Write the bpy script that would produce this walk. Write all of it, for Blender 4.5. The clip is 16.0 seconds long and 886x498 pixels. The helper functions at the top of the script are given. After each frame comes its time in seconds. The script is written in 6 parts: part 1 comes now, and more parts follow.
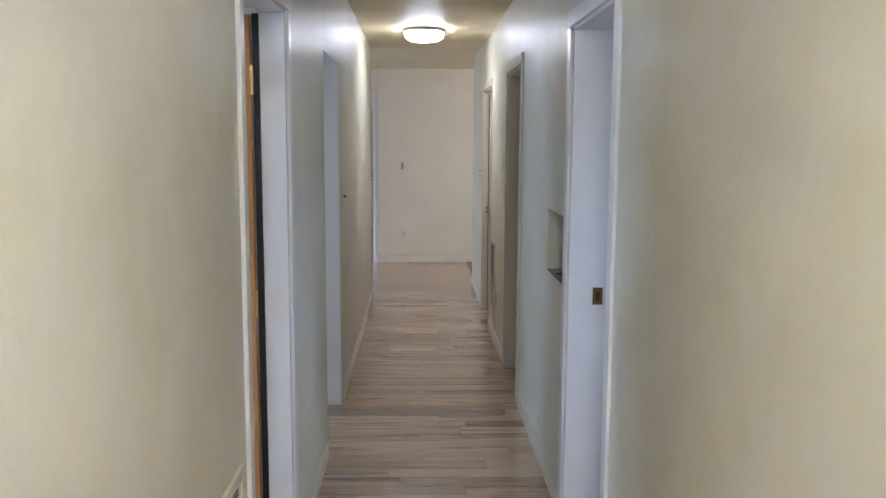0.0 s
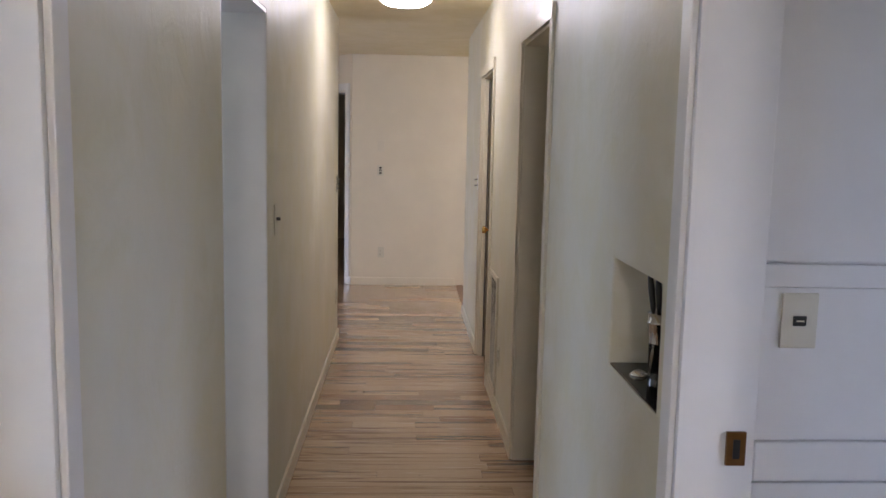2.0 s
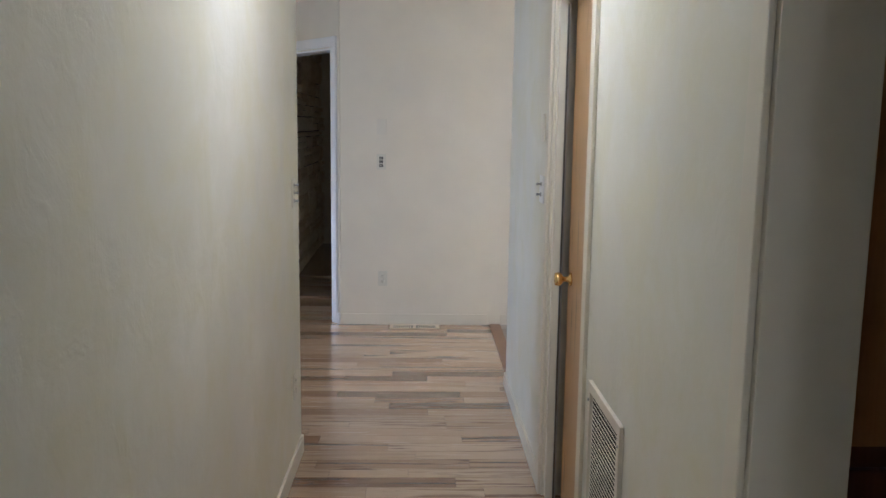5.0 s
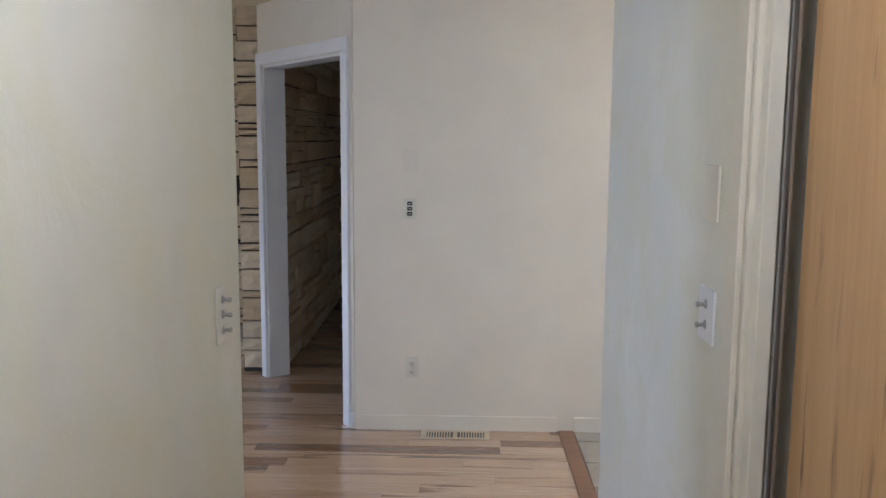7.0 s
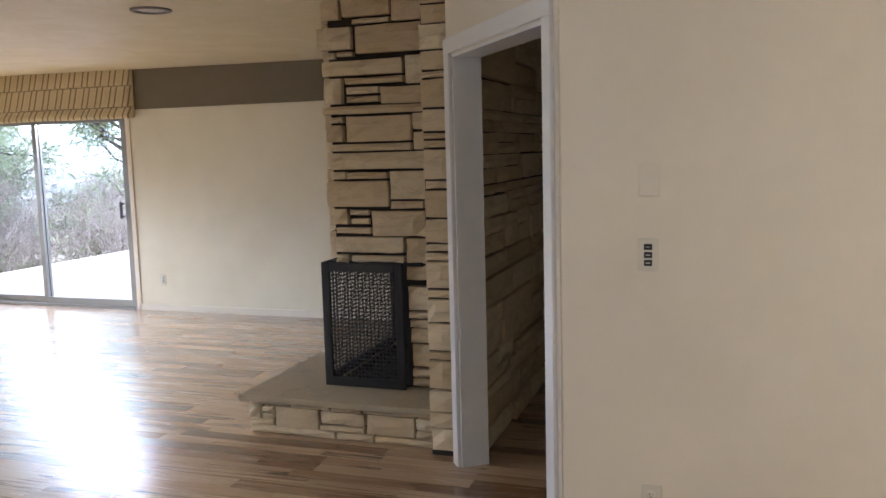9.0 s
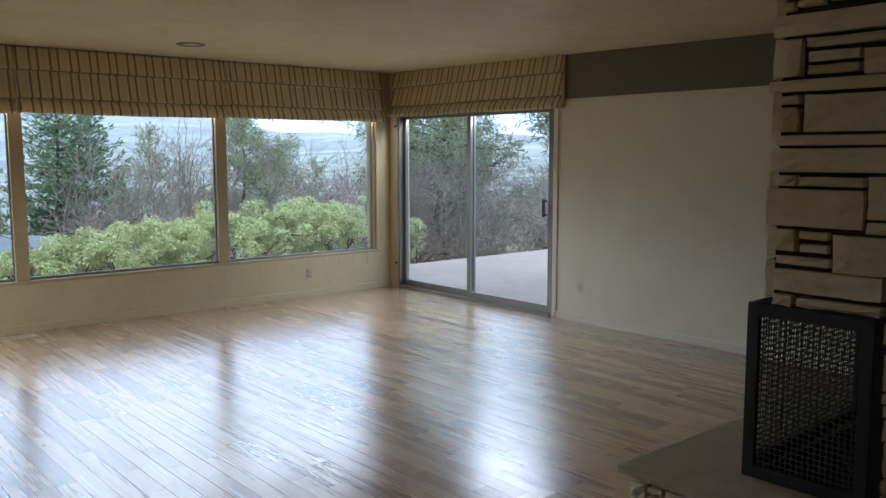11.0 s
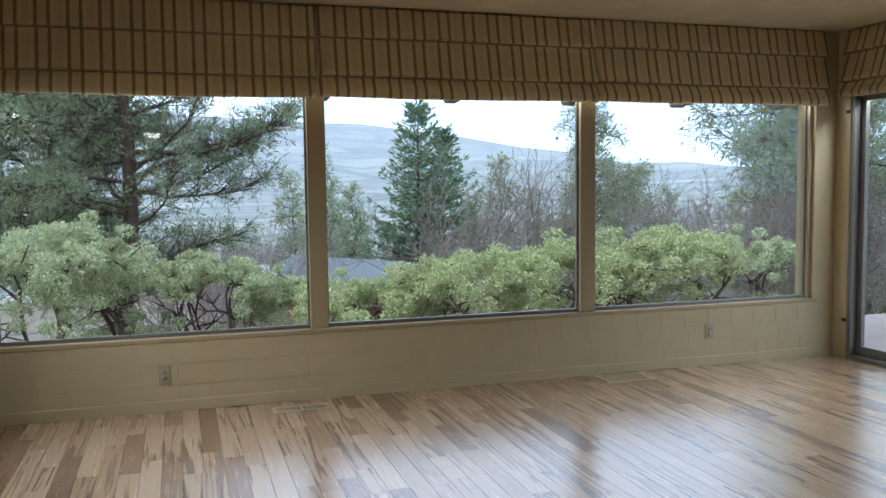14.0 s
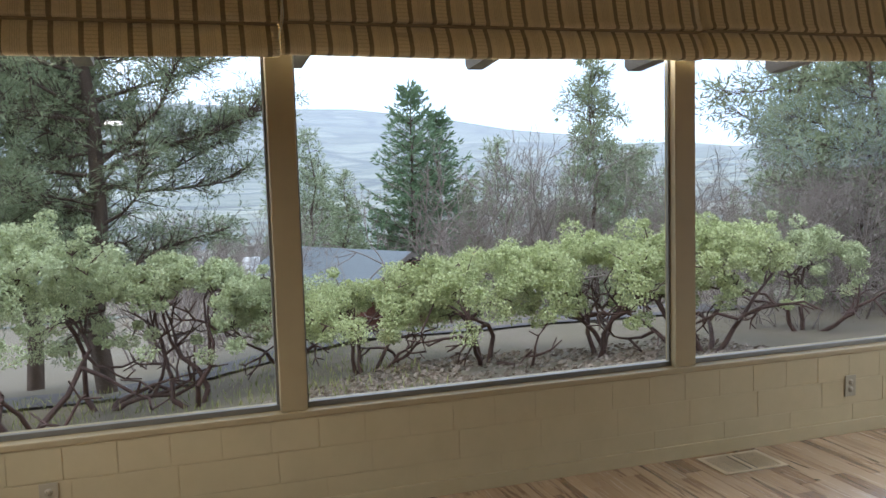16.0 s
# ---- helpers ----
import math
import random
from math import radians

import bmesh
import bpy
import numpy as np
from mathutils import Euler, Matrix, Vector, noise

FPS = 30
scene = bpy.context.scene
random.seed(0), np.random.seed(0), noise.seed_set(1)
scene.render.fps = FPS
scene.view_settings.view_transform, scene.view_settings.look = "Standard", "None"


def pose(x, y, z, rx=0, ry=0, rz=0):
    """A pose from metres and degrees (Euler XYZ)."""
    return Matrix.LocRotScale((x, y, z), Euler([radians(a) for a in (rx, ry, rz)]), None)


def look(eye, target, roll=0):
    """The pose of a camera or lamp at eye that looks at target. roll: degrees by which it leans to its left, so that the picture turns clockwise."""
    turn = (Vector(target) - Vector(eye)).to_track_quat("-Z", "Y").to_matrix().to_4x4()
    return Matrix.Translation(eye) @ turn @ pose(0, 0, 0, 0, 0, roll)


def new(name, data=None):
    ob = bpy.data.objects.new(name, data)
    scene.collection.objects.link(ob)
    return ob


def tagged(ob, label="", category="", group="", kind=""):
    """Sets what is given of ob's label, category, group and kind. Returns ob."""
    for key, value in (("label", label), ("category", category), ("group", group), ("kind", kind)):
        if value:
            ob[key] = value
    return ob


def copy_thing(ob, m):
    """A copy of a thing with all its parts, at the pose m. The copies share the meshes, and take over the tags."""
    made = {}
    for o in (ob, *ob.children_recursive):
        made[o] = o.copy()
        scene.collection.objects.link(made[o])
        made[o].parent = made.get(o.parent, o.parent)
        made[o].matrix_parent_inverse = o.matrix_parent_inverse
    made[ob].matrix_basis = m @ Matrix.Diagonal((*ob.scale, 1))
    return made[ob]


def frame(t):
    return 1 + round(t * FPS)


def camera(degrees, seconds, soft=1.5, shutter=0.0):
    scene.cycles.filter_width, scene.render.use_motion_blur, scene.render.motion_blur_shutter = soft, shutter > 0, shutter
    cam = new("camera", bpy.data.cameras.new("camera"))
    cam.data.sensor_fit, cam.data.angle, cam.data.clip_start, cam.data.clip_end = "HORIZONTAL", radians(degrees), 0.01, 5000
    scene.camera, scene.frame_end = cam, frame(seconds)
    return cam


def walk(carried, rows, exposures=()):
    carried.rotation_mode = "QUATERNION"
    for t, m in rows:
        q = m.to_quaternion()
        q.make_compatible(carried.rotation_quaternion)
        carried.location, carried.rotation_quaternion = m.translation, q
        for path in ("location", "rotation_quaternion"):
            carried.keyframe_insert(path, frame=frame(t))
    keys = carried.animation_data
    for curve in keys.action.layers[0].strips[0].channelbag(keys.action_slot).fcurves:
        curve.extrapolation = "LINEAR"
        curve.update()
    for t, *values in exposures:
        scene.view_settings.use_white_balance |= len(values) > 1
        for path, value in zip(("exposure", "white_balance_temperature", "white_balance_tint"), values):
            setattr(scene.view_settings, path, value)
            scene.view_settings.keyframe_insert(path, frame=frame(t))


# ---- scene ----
cam = camera(55.6, 16.0)
PATH = [
    (0, (0.021, 0.474, 1.594), (0.08, 2.457, 1.335), 0.3),
    (0.5, (0.042, 0.865, 1.599), (0.119, 2.848, 1.35), 1.1),
    (1, (0.02, 1.301, 1.59), (0.126, 3.284, 1.347), 1.5),
    (1.5, (0.059, 1.778, 1.584), (0.177, 3.759, 1.334), 1.2),
    (2, (0.076, 2.217, 1.564), (0.17, 4.199, 1.313), 1.2),
    (2.5, (0.066, 2.631, 1.521), (0.153, 4.614, 1.273), 1.1),
    (3, (0.104, 3.093, 1.491), (0.172, 5.075, 1.233), 1.1),
    (3.2, (0.108, 3.229, 1.478), (0.171, 5.21, 1.211), 1.2),
    (5.3, (0.114, 5.257, 1.572), (0.161, 7.235, 1.277), 0.5),
    (5.5, (0.113, 5.42, 1.59), (0.15, 7.399, 1.302), 0.4),
    (6, (0.123, 5.876, 1.596), (0.132, 7.857, 1.322), 0.4),
    (6.5, (0.093, 6.31, 1.624), (0.075, 8.292, 1.355), 0.5),
    (7, (0.111, 6.777, 1.641), (0.062, 8.759, 1.377), 0.4),
    (7.5, (0.097, 7.224, 1.638), (0.018, 9.205, 1.375), 0.0),
    (8, (0.128, 7.639, 1.641), (0.008, 9.618, 1.374), -0.3),
    (8.5, (0.154, 8.038, 1.648), (-0.208, 9.988, 1.395), -1.2),
    (9, (0.083, 8.365, 1.641), (-0.562, 10.243, 1.403), -1.5),
    (9.5, (0.049, 8.676, 1.642), (-0.912, 10.415, 1.419), -1.6),
    (10, (0.013, 9.009, 1.664), (-1.196, 10.587, 1.445), -0.4),
    (10.2, (-0.035, 9.113, 1.677), (-1.29, 10.654, 1.45), -0.3),
    (12.3, (-1.447, 10.219, 1.412), (-3.284, 10.992, 1.237), -0.1),
    (12.5, (-1.638, 10.269, 1.398), (-3.492, 11.0, 1.229), -0.3),
    (13, (-2.103, 10.427, 1.367), (-3.999, 11.05, 1.228), -0.3),
    (13.5, (-2.625, 10.549, 1.373), (-4.523, 11.163, 1.239), -0.5),
    (14, (-3.099, 10.724, 1.385), (-5.002, 11.32, 1.238), -0.7),
    (14.5, (-3.565, 10.789, 1.414), (-5.465, 11.392, 1.247), -0.6),
    (15, (-4.032, 10.899, 1.451), (-5.935, 11.49, 1.271), -1.2),
    (15.5, (-4.524, 11.054, 1.484), (-6.428, 11.635, 1.294), -1.7),
    (16, (-4.996, 11.127, 1.481), (-6.892, 11.736, 1.296), -1.7),
]
EXPOSURES = [(0, 2.05, 5350, 18), (0.5, 2.15, 5250, 18), (1, 2.25, 5600, 24), (1.5, 2.05, 5900, 26), (2, 2.0, 5950, 24), (2.5, 2.05, 5750, 21), (3, 2.2, 5750, 23), (5.5, 2.1, 5100, 16), (6.5, 2.1, 5200, 19), (7.5, 2.2, 5000, 18), (8, 2.2, 5400, 22), (8.5, 2.2, 5600, 22), (9, 2.0, 6000, 20), (9.5, 1.3, 6150, 17), (10.1, 0.62, 5900, 13), (12.3, 0.4, 6000, 12), (14, 0.24, 6050, 12), (16, 0.26, 6400, 15)]
walk(cam, [(t, look(eye, target, roll)) for t, eye, target, roll in PATH], EXPOSURES)

# ---- daylight ----
world = bpy.data.worlds.new("overcast_sky")
scene.world = world
world.use_nodes = True
wt = world.node_tree
wt.nodes.clear()
w_out = wt.nodes.new("ShaderNodeOutputWorld")
w_bg = wt.nodes.new("ShaderNodeBackground")
w_sky = wt.nodes.new("ShaderNodeTexSky")
w_sky.sky_type, w_sky.sun_disc = "NISHITA", False
w_sky.sun_elevation, w_sky.sun_rotation = radians(38), radians(200)
w_co = wt.nodes.new("ShaderNodeTexCoord")
w_map = wt.nodes.new("ShaderNodeMapping")
w_map.inputs["Scale"].default_value = (1.0, 1.0, 3.2)
w_noise = wt.nodes.new("ShaderNodeTexNoise")
w_noise.inputs["Scale"].default_value, w_noise.inputs["Detail"].default_value = 2.2, 6.0
w_ramp = wt.nodes.new("ShaderNodeValToRGB")
w_ramp.color_ramp.elements[0].position, w_ramp.color_ramp.elements[0].color = 0.36, (8.2, 10.2, 13.6, 1)
w_ramp.color_ramp.elements[1].position, w_ramp.color_ramp.elements[1].color = 0.62, (12.2, 13.8, 16.2, 1)
w_mix = wt.nodes.new("ShaderNodeMix")
w_mix.data_type = "RGBA"
w_mix.inputs["Factor"].default_value = 0.82
wt.links.new(w_co.outputs["Generated"], w_map.inputs["Vector"])
wt.links.new(w_map.outputs["Vector"], w_noise.inputs["Vector"])
wt.links.new(w_noise.outputs["Fac"], w_ramp.inputs["Fac"])
w_sep = wt.nodes.new("ShaderNodeSeparateXYZ")
w_add = wt.nodes.new("ShaderNodeMath")
w_add.operation, w_add.inputs[2].default_value = "MULTIPLY_ADD", 0.0
w_add.inputs[1].default_value = 0.16
w_low = wt.nodes.new("ShaderNodeValToRGB")
w_low.color_ramp.elements[0].position, w_low.color_ramp.elements[0].color = 0.11, (0.68, 0.77, 0.90, 1)
w_low.color_ramp.elements[1].position, w_low.color_ramp.elements[1].color = 0.24, (1, 1, 1, 1)
w_mul = wt.nodes.new("ShaderNodeMix")
w_mul.data_type, w_mul.blend_type = "RGBA", "MULTIPLY"
w_mul.inputs["Factor"].default_value = 1.0
wt.links.new(w_co.outputs["Generated"], w_sep.inputs["Vector"])
wt.links.new(w_noise.outputs["Fac"], w_add.inputs[0])
wt.links.new(w_sep.outputs["Z"], w_add.inputs[2])
wt.links.new(w_add.outputs["Value"], w_low.inputs["Fac"])
wt.links.new(w_ramp.outputs["Color"], w_mul.inputs["A"])
wt.links.new(w_low.outputs["Color"], w_mul.inputs["B"])
wt.links.new(w_sky.outputs["Color"], w_mix.inputs["A"])
wt.links.new(w_mul.outputs["Result"], w_mix.inputs["B"])
wt.links.new(w_mix.outputs["Result"], w_bg.inputs["Color"])
w_bg.inputs["Strength"].default_value = 0.16
wt.links.new(w_bg.outputs["Background"], w_out.inputs["Surface"])

sun = new("sun", bpy.data.lights.new("sun", "SUN"))
sun.data.energy, sun.data.angle, sun.data.color = 1.0, radians(14), (1.0, 0.96, 0.9)
sun.matrix_world = look((0, 0, 30), (-6, 14, 6))



def sky_lamp(name, eye, target, w, h, watts, spread=180, tint=(0.86, 0.93, 1.0)):
    """Area lamp that stands in for sky light at a window opening, often its head."""
    lamp_data = bpy.data.lights.new(name, "AREA")
    lamp_data.shape, lamp_data.size, lamp_data.size_y = "RECTANGLE", w, h
    lamp_data.energy, lamp_data.color, lamp_data.spread = watts, tint, radians(spread)
    ob = new(name, lamp_data)
    ob.matrix_world = look(eye, target)
    return ob


SHADE_SKY = (0.58, 0.77, 1.0)  # light of the open sky on the shaded side
sky_lamp("sky_light_west", (-8.72, 12.55, 2.055), (0.0, 12.55, 1.75), 5.7, 0.09, 44, 160)
sky_lamp("sky_light_north", (-7.18, 15.88, 2.075), (-7.18, 13.0, 1.9), 2.3, 0.05, 44, 170)
sky_lamp("sky_light_south", (-7.18, 9.40, 2.06), (-7.18, 12.0, 1.9), 2.3, 0.07, 66, 170)
# added lamp in an unseen window, placed to brighten the hallway's east end
sky_lamp("sky_light_dining", (-2.25, 9.06, 1.52), (0.6, 9.06, 1.5), 0.42, 1.05, 3.8, tint=(0.74, 0.84, 1.0))
sky_lamp("sky_light_kitchen", (-3.66, 5.6, 1.52), (-0.5, 5.2, 1.2), 1.9, 1.0, 12, tint=SHADE_SKY)
sky_lamp("sky_light_bedroom", (-3.3, 2.4, 1.5), (-0.6, 3.4, 1.2), 1.5, 1.1, 8, tint=SHADE_SKY)
sky_lamp("sky_light_east_room", (3.05, 2.5, 1.5), (0.7, 3.3, 1.2), 1.3, 1.1, 0.5)

# ---- materials ----


class Shader:
    """A node material with short ways to add nodes."""

    def __init__(self, name):
        self.mat = bpy.data.materials.new(name)
        self.mat.use_nodes = True
        self.tree = self.mat.node_tree
        self.nodes, self.links = self.tree.nodes, self.tree.links
        self.bsdf = self.nodes["Principled BSDF"]
        self.out = self.nodes["Material Output"]

    def add(self, kind, **values):
        node = self.nodes.new("ShaderNode" + kind)
        for key, value in values.items():
            node.inputs[key.replace("_", " ")].default_value = value
        return node

    def link(self, a, b):
        self.links.new(a, b)

    def where(self, scale=(1, 1, 1), space="Object", turn=(0, 0, 0)):
        if space == "World":
            src = self.add("NewGeometry").outputs["Position"]
        else:
            src = self.add("TexCoord").outputs[space]
        m = self.add("Mapping")
        m.inputs["Scale"].default_value = scale
        m.inputs["Rotation"].default_value = turn
        self.link(src, m.inputs["Vector"])
        return m.outputs["Vector"]

    def noise(self, vec, scale, detail=5.0, rough=0.55, distort=0.0):
        n = self.add("TexNoise", Scale=scale, Detail=detail, Roughness=rough, Distortion=distort)
        self.link(vec, n.inputs["Vector"])
        return n.outputs["Fac"]

    def ramp(self, fac, *stops):
        r = self.add("ValToRGB")
        els = r.color_ramp.elements
        while len(els) < len(stops):
            els.new(0.5)
        for e, (p, c) in zip(els, stops):
            e.position = p
            e.color = (*c, 1) if len(c) == 3 else c
        self.link(fac, r.inputs["Fac"])
        return r.outputs["Color"]

    def mix(self, a, b, fac, how="MIX"):
        m = self.add("Mix")
        m.data_type, m.blend_type = "RGBA", how
        for sock, v in (("A", a), ("B", b), ("Factor", fac)):
            if isinstance(v, (int, float)):
                m.inputs[sock].default_value = v
            elif isinstance(v, tuple):
                m.inputs[sock].default_value = (*v, 1) if len(v) == 3 else v
            else:
                self.link(v, m.inputs[sock])
        return m.outputs["Result"]

    def math(self, op, a, b=0.0):
        m = self.add("Math")
        m.operation = op
        for i, v in enumerate((a, b)):
            if isinstance(v, (int, float)):
                m.inputs[i].default_value = v
            else:
                self.link(v, m.inputs[i])
        return m.outputs["Value"]

    def color(self, c):
        if isinstance(c, tuple):
            self.bsdf.inputs["Base Color"].default_value = (*c, 1)
        else:
            self.link(c, self.bsdf.inputs["Base Color"])

    def rough(self, v):
        if isinstance(v, (int, float)):
            self.bsdf.inputs["Roughness"].default_value = v
        else:
            self.link(v, self.bsdf.inputs["Roughness"])

    def bump(self, height, strength, distance):
        b = self.add("Bump", Strength=strength, Distance=distance)
        self.link(height, b.inputs["Height"])
        last = self.bsdf.inputs["Normal"]
        if last.is_linked:
            self.link(last.links[0].from_socket, b.inputs["Normal"])
        self.link(b.outputs["Normal"], last)


def paint(name, base, rough=0.45, vary=0.06, bump=0.15, scale=9.0, fine=120.0, metal=0.0):
    """Painted or plain surface: a soft mottling, a fine grain and uneven gloss."""
    s = Shader(name)
    v = s.where(space="World")
    big = s.noise(v, scale, 4)
    small = s.noise(v, fine, 3)
    dark = tuple(c * (1 - vary) for c in base)
    light = tuple(min(1, c * (1 + vary * 0.6)) for c in base)
    s.color(s.mix(s.ramp(big, (0.3, dark), (0.7, light)), tuple(c * 0.94 for c in base), s.math("MULTIPLY", small, 0.25)))
    s.rough(s.math("ADD", s.math("MULTIPLY", big, 0.12), rough - 0.06))
    s.bump(small, bump, 0.002)
    s.bsdf.inputs["Metallic"].default_value = metal
    return s.mat


def plaster(name, base, rough, relief, stretch=(1, 1, 0.35), vary=0.1):
    """Hand-trowelled plaster under satin paint: drawn-out ridges, patches and small dents."""
    s = Shader(name)
    v = s.where(stretch, "World")
    flat = s.where(space="World")
    ridge = s.noise(v, 6.0, 6, 0.55, 0.7)
    fine = s.noise(v, 38.0, 4, 0.6, 0.6)
    patch = s.noise(flat, 1.6, 3, 0.5)
    vor = s.add("TexVoronoi", Scale=9.0)
    s.link(s.where((1, 1, 0.6), "World"), vor.inputs["Vector"])
    green = tuple(c * k for c, k in zip(base, (0.87, 0.855, 0.74)))
    blot = s.noise(flat, 3.4, 5, 0.62, 0.5)
    tone = s.mix(s.ramp(patch, (0.3, tuple(c * (1 - vary) for c in base)), (0.7, base)), green, s.ramp(blot, (0.42, (0, 0, 0)), (0.62, (0.9, 0.9, 0.9))))
    flake = s.noise(s.where((1, 1, 0.7), "World"), 5.0, 3, 0.5, 2.6)
    lip = s.ramp(flake, (0.60, (0, 0, 0)), (0.64, (1, 1, 1)), (0.7, (0.25, 0.25, 0.25)), (0.85, (0, 0, 0)))
    s.color(s.mix(tone, tuple(c * 0.9 for c in base), s.ramp(ridge, (0.35, (0.55, 0.55, 0.55)), (0.6, (0, 0, 0)))))
    s.rough(s.math("ADD", s.math("MULTIPLY", fine, 0.16), rough - 0.08))
    s.bump(ridge, 0.17 * relief, 0.02)
    s.bump(lip, 0.07 * relief, 0.004)
    s.bump(fine, 0.2 * relief, 0.003)
    return s.mat


def wood_planks():
    """Pale hickory boards with brown heartwood streaks; each board has a tone of its own."""
    s = Shader("hickory_floor")
    info = s.add("ObjectInfo")
    geo = s.add("NewGeometry")
    rnd = s.math("FRACT", s.math("ADD", info.outputs["Random"], geo.outputs["Random Per Island"]))
    jump = s.add("CombineXYZ")
    s.link(s.math("MULTIPLY", rnd, 37.0), jump.inputs["X"])
    s.link(s.math("MULTIPLY", rnd, 91.0), jump.inputs["Y"])
    shift = s.add("VectorMath")
    shift.operation = "ADD"
    s.link(geo.outputs["Position"], shift.inputs[0])
    s.link(jump.outputs["Vector"], shift.inputs[1])

    def stretched(scale):
        m = s.add("Mapping")
        m.inputs["Scale"].default_value = scale
        s.link(shift.outputs["Vector"], m.inputs["Vector"])
        return m.outputs["Vector"]
    grain = s.noise(stretched((1.4, 46, 1)), 2.0, 5, 0.6, 0.5)
    streak = s.noise(stretched((0.6, 13, 1)), 1.5, 4, 0.6, 1.3)
    knot = s.noise(stretched((4, 11, 1)), 2.2, 2, 0.5, 0.8)
    pick = s.math("FRACT", s.math("MULTIPLY", rnd, 17.3))
    tone = s.ramp(rnd, (0.0, (0.52, 0.36, 0.215)), (0.2, (0.42, 0.27, 0.15)), (0.42, (0.56, 0.40, 0.25)), (0.6, (0.47, 0.31, 0.18)), (0.70, (0.20, 0.105, 0.05)), (0.77, (0.30, 0.17, 0.085)), (0.84, (0.53, 0.37, 0.225)), (1.0, (0.49, 0.335, 0.20)))
    reach = s.math("MULTIPLY", s.ramp(pick, (0.2, (0.15, 0.15, 0.15)), (0.6, (0.95, 0.95, 0.95))), s.ramp(streak, (0.52, (0, 0, 0)), (0.60, (1, 1, 1))))
    heart = s.mix(tone, (0.17, 0.085, 0.042), reach)
    grained = s.mix(heart, (0.36, 0.215, 0.115), s.ramp(grain, (0.45, (0, 0, 0)), (0.85, (0.55, 0.55, 0.55))))
    dots = s.mix(grained, (0.07, 0.035, 0.018), s.ramp(knot, (0.735, (0, 0, 0)), (0.78, (0.85, 0.85, 0.85))))
    s.color(dots)
    s.rough(s.math("ADD", s.math("MULTIPLY", grain, 0.12), 0.2))
    s.bsdf.inputs["Coat Weight"].default_value = 1.0
    s.bsdf.inputs["Coat Roughness"].default_value = 0.23
    s.bsdf.inputs["Coat IOR"].default_value = 1.54
    s.bump(grain, 0.05, 0.001)
    wave = s.noise(stretched((1.5, 6, 1)), 1.0, 2)
    s.bump(wave, 0.12, 0.004)
    return s.mat


def wood(name, a, b, rough=0.4, along=(14, 14, 0.9), streak=0.0):
    s = Shader(name)
    v = s.where(along, "World")
    g = s.noise(v, 2.2, 6, 0.6, 0.8)
    f = s.noise(s.where(tuple(c * 5 for c in along), "World"), 2.0, 4)
    grain = s.mix(s.ramp(g, (0.3, a), (0.7, b)), tuple(c * 0.6 for c in a), s.math("MULTIPLY", f, 0.3))
    if streak:
        m = s.noise(s.where((26, 26, 2.0), "World", (0.05, 0, 0)), 1.0, 3, 0.5, 0.5)
        grain = s.mix(grain, tuple(c * 0.35 for c in a), s.ramp(m, (0.62, (0, 0, 0)), (0.70, (streak, streak, streak))))
    s.color(grain)
    s.rough(s.math("ADD", s.math("MULTIPLY", g, 0.15), rough - 0.07))
    s.bump(f, 0.1, 0.001)
    return s.mat


def sandstone(name, a, b, c):
    """Split-faced buff sandstone; each block has its own tone."""
    s = Shader(name)
    info = s.add("ObjectInfo")
    geo = s.add("NewGeometry")
    rnd = s.math("FRACT", s.math("ADD", info.outputs["Random"], geo.outputs["Random Per Island"]))
    v = s.where((1, 1, 2.2), "World")
    big = s.noise(v, 7, 6, 0.65, 0.6)
    fine = s.noise(v, 70, 5, 0.7)
    tone = s.ramp(rnd, (0.0, a), (0.5, b), (1.0, c))
    s.color(s.mix(s.mix(tone, tuple(x * 0.7 for x in a), s.ramp(big, (0.5, (0, 0, 0)), (0.78, (0.7, 0.7, 0.7)))), (0.75, 0.66, 0.52), s.ramp(fine, (0.55, (0, 0, 0)), (0.8, (0.5, 0.5, 0.5)))))
    s.rough(0.85)
    s.bump(big, 0.6, 0.02)
    s.bump(fine, 0.5, 0.004)
    return s.mat


def glass(name, tint=(0.95, 0.97, 0.96)):
    s = Shader(name)
    clear = s.add("BsdfTransparent", Color=(*tint, 1))
    shiny = s.add("BsdfGlossy", Color=(1, 1, 1, 1), Roughness=0.02)
    lw = s.add("LayerWeight", Blend=0.5)
    m = s.add("MixShader")
    s.link(s.math("ADD", s.math("MULTIPLY", s.math("POWER", lw.outputs["Facing"], 5.0), 0.3), 0.014), m.inputs["Fac"])
    s.link(clear.outputs["BSDF"], m.inputs[1])
    s.link(shiny.outputs["BSDF"], m.inputs[2])
    s.link(m.outputs["Shader"], s.out.inputs["Surface"])
    return s.mat


def emitter(name, c, strength):
    s = Shader(name)
    s.color((0.9, 0.9, 0.88))
    s.bsdf.inputs["Emission Color"].default_value = (*c, 1)
    s.bsdf.inputs["Emission Strength"].default_value = strength
    return s.mat


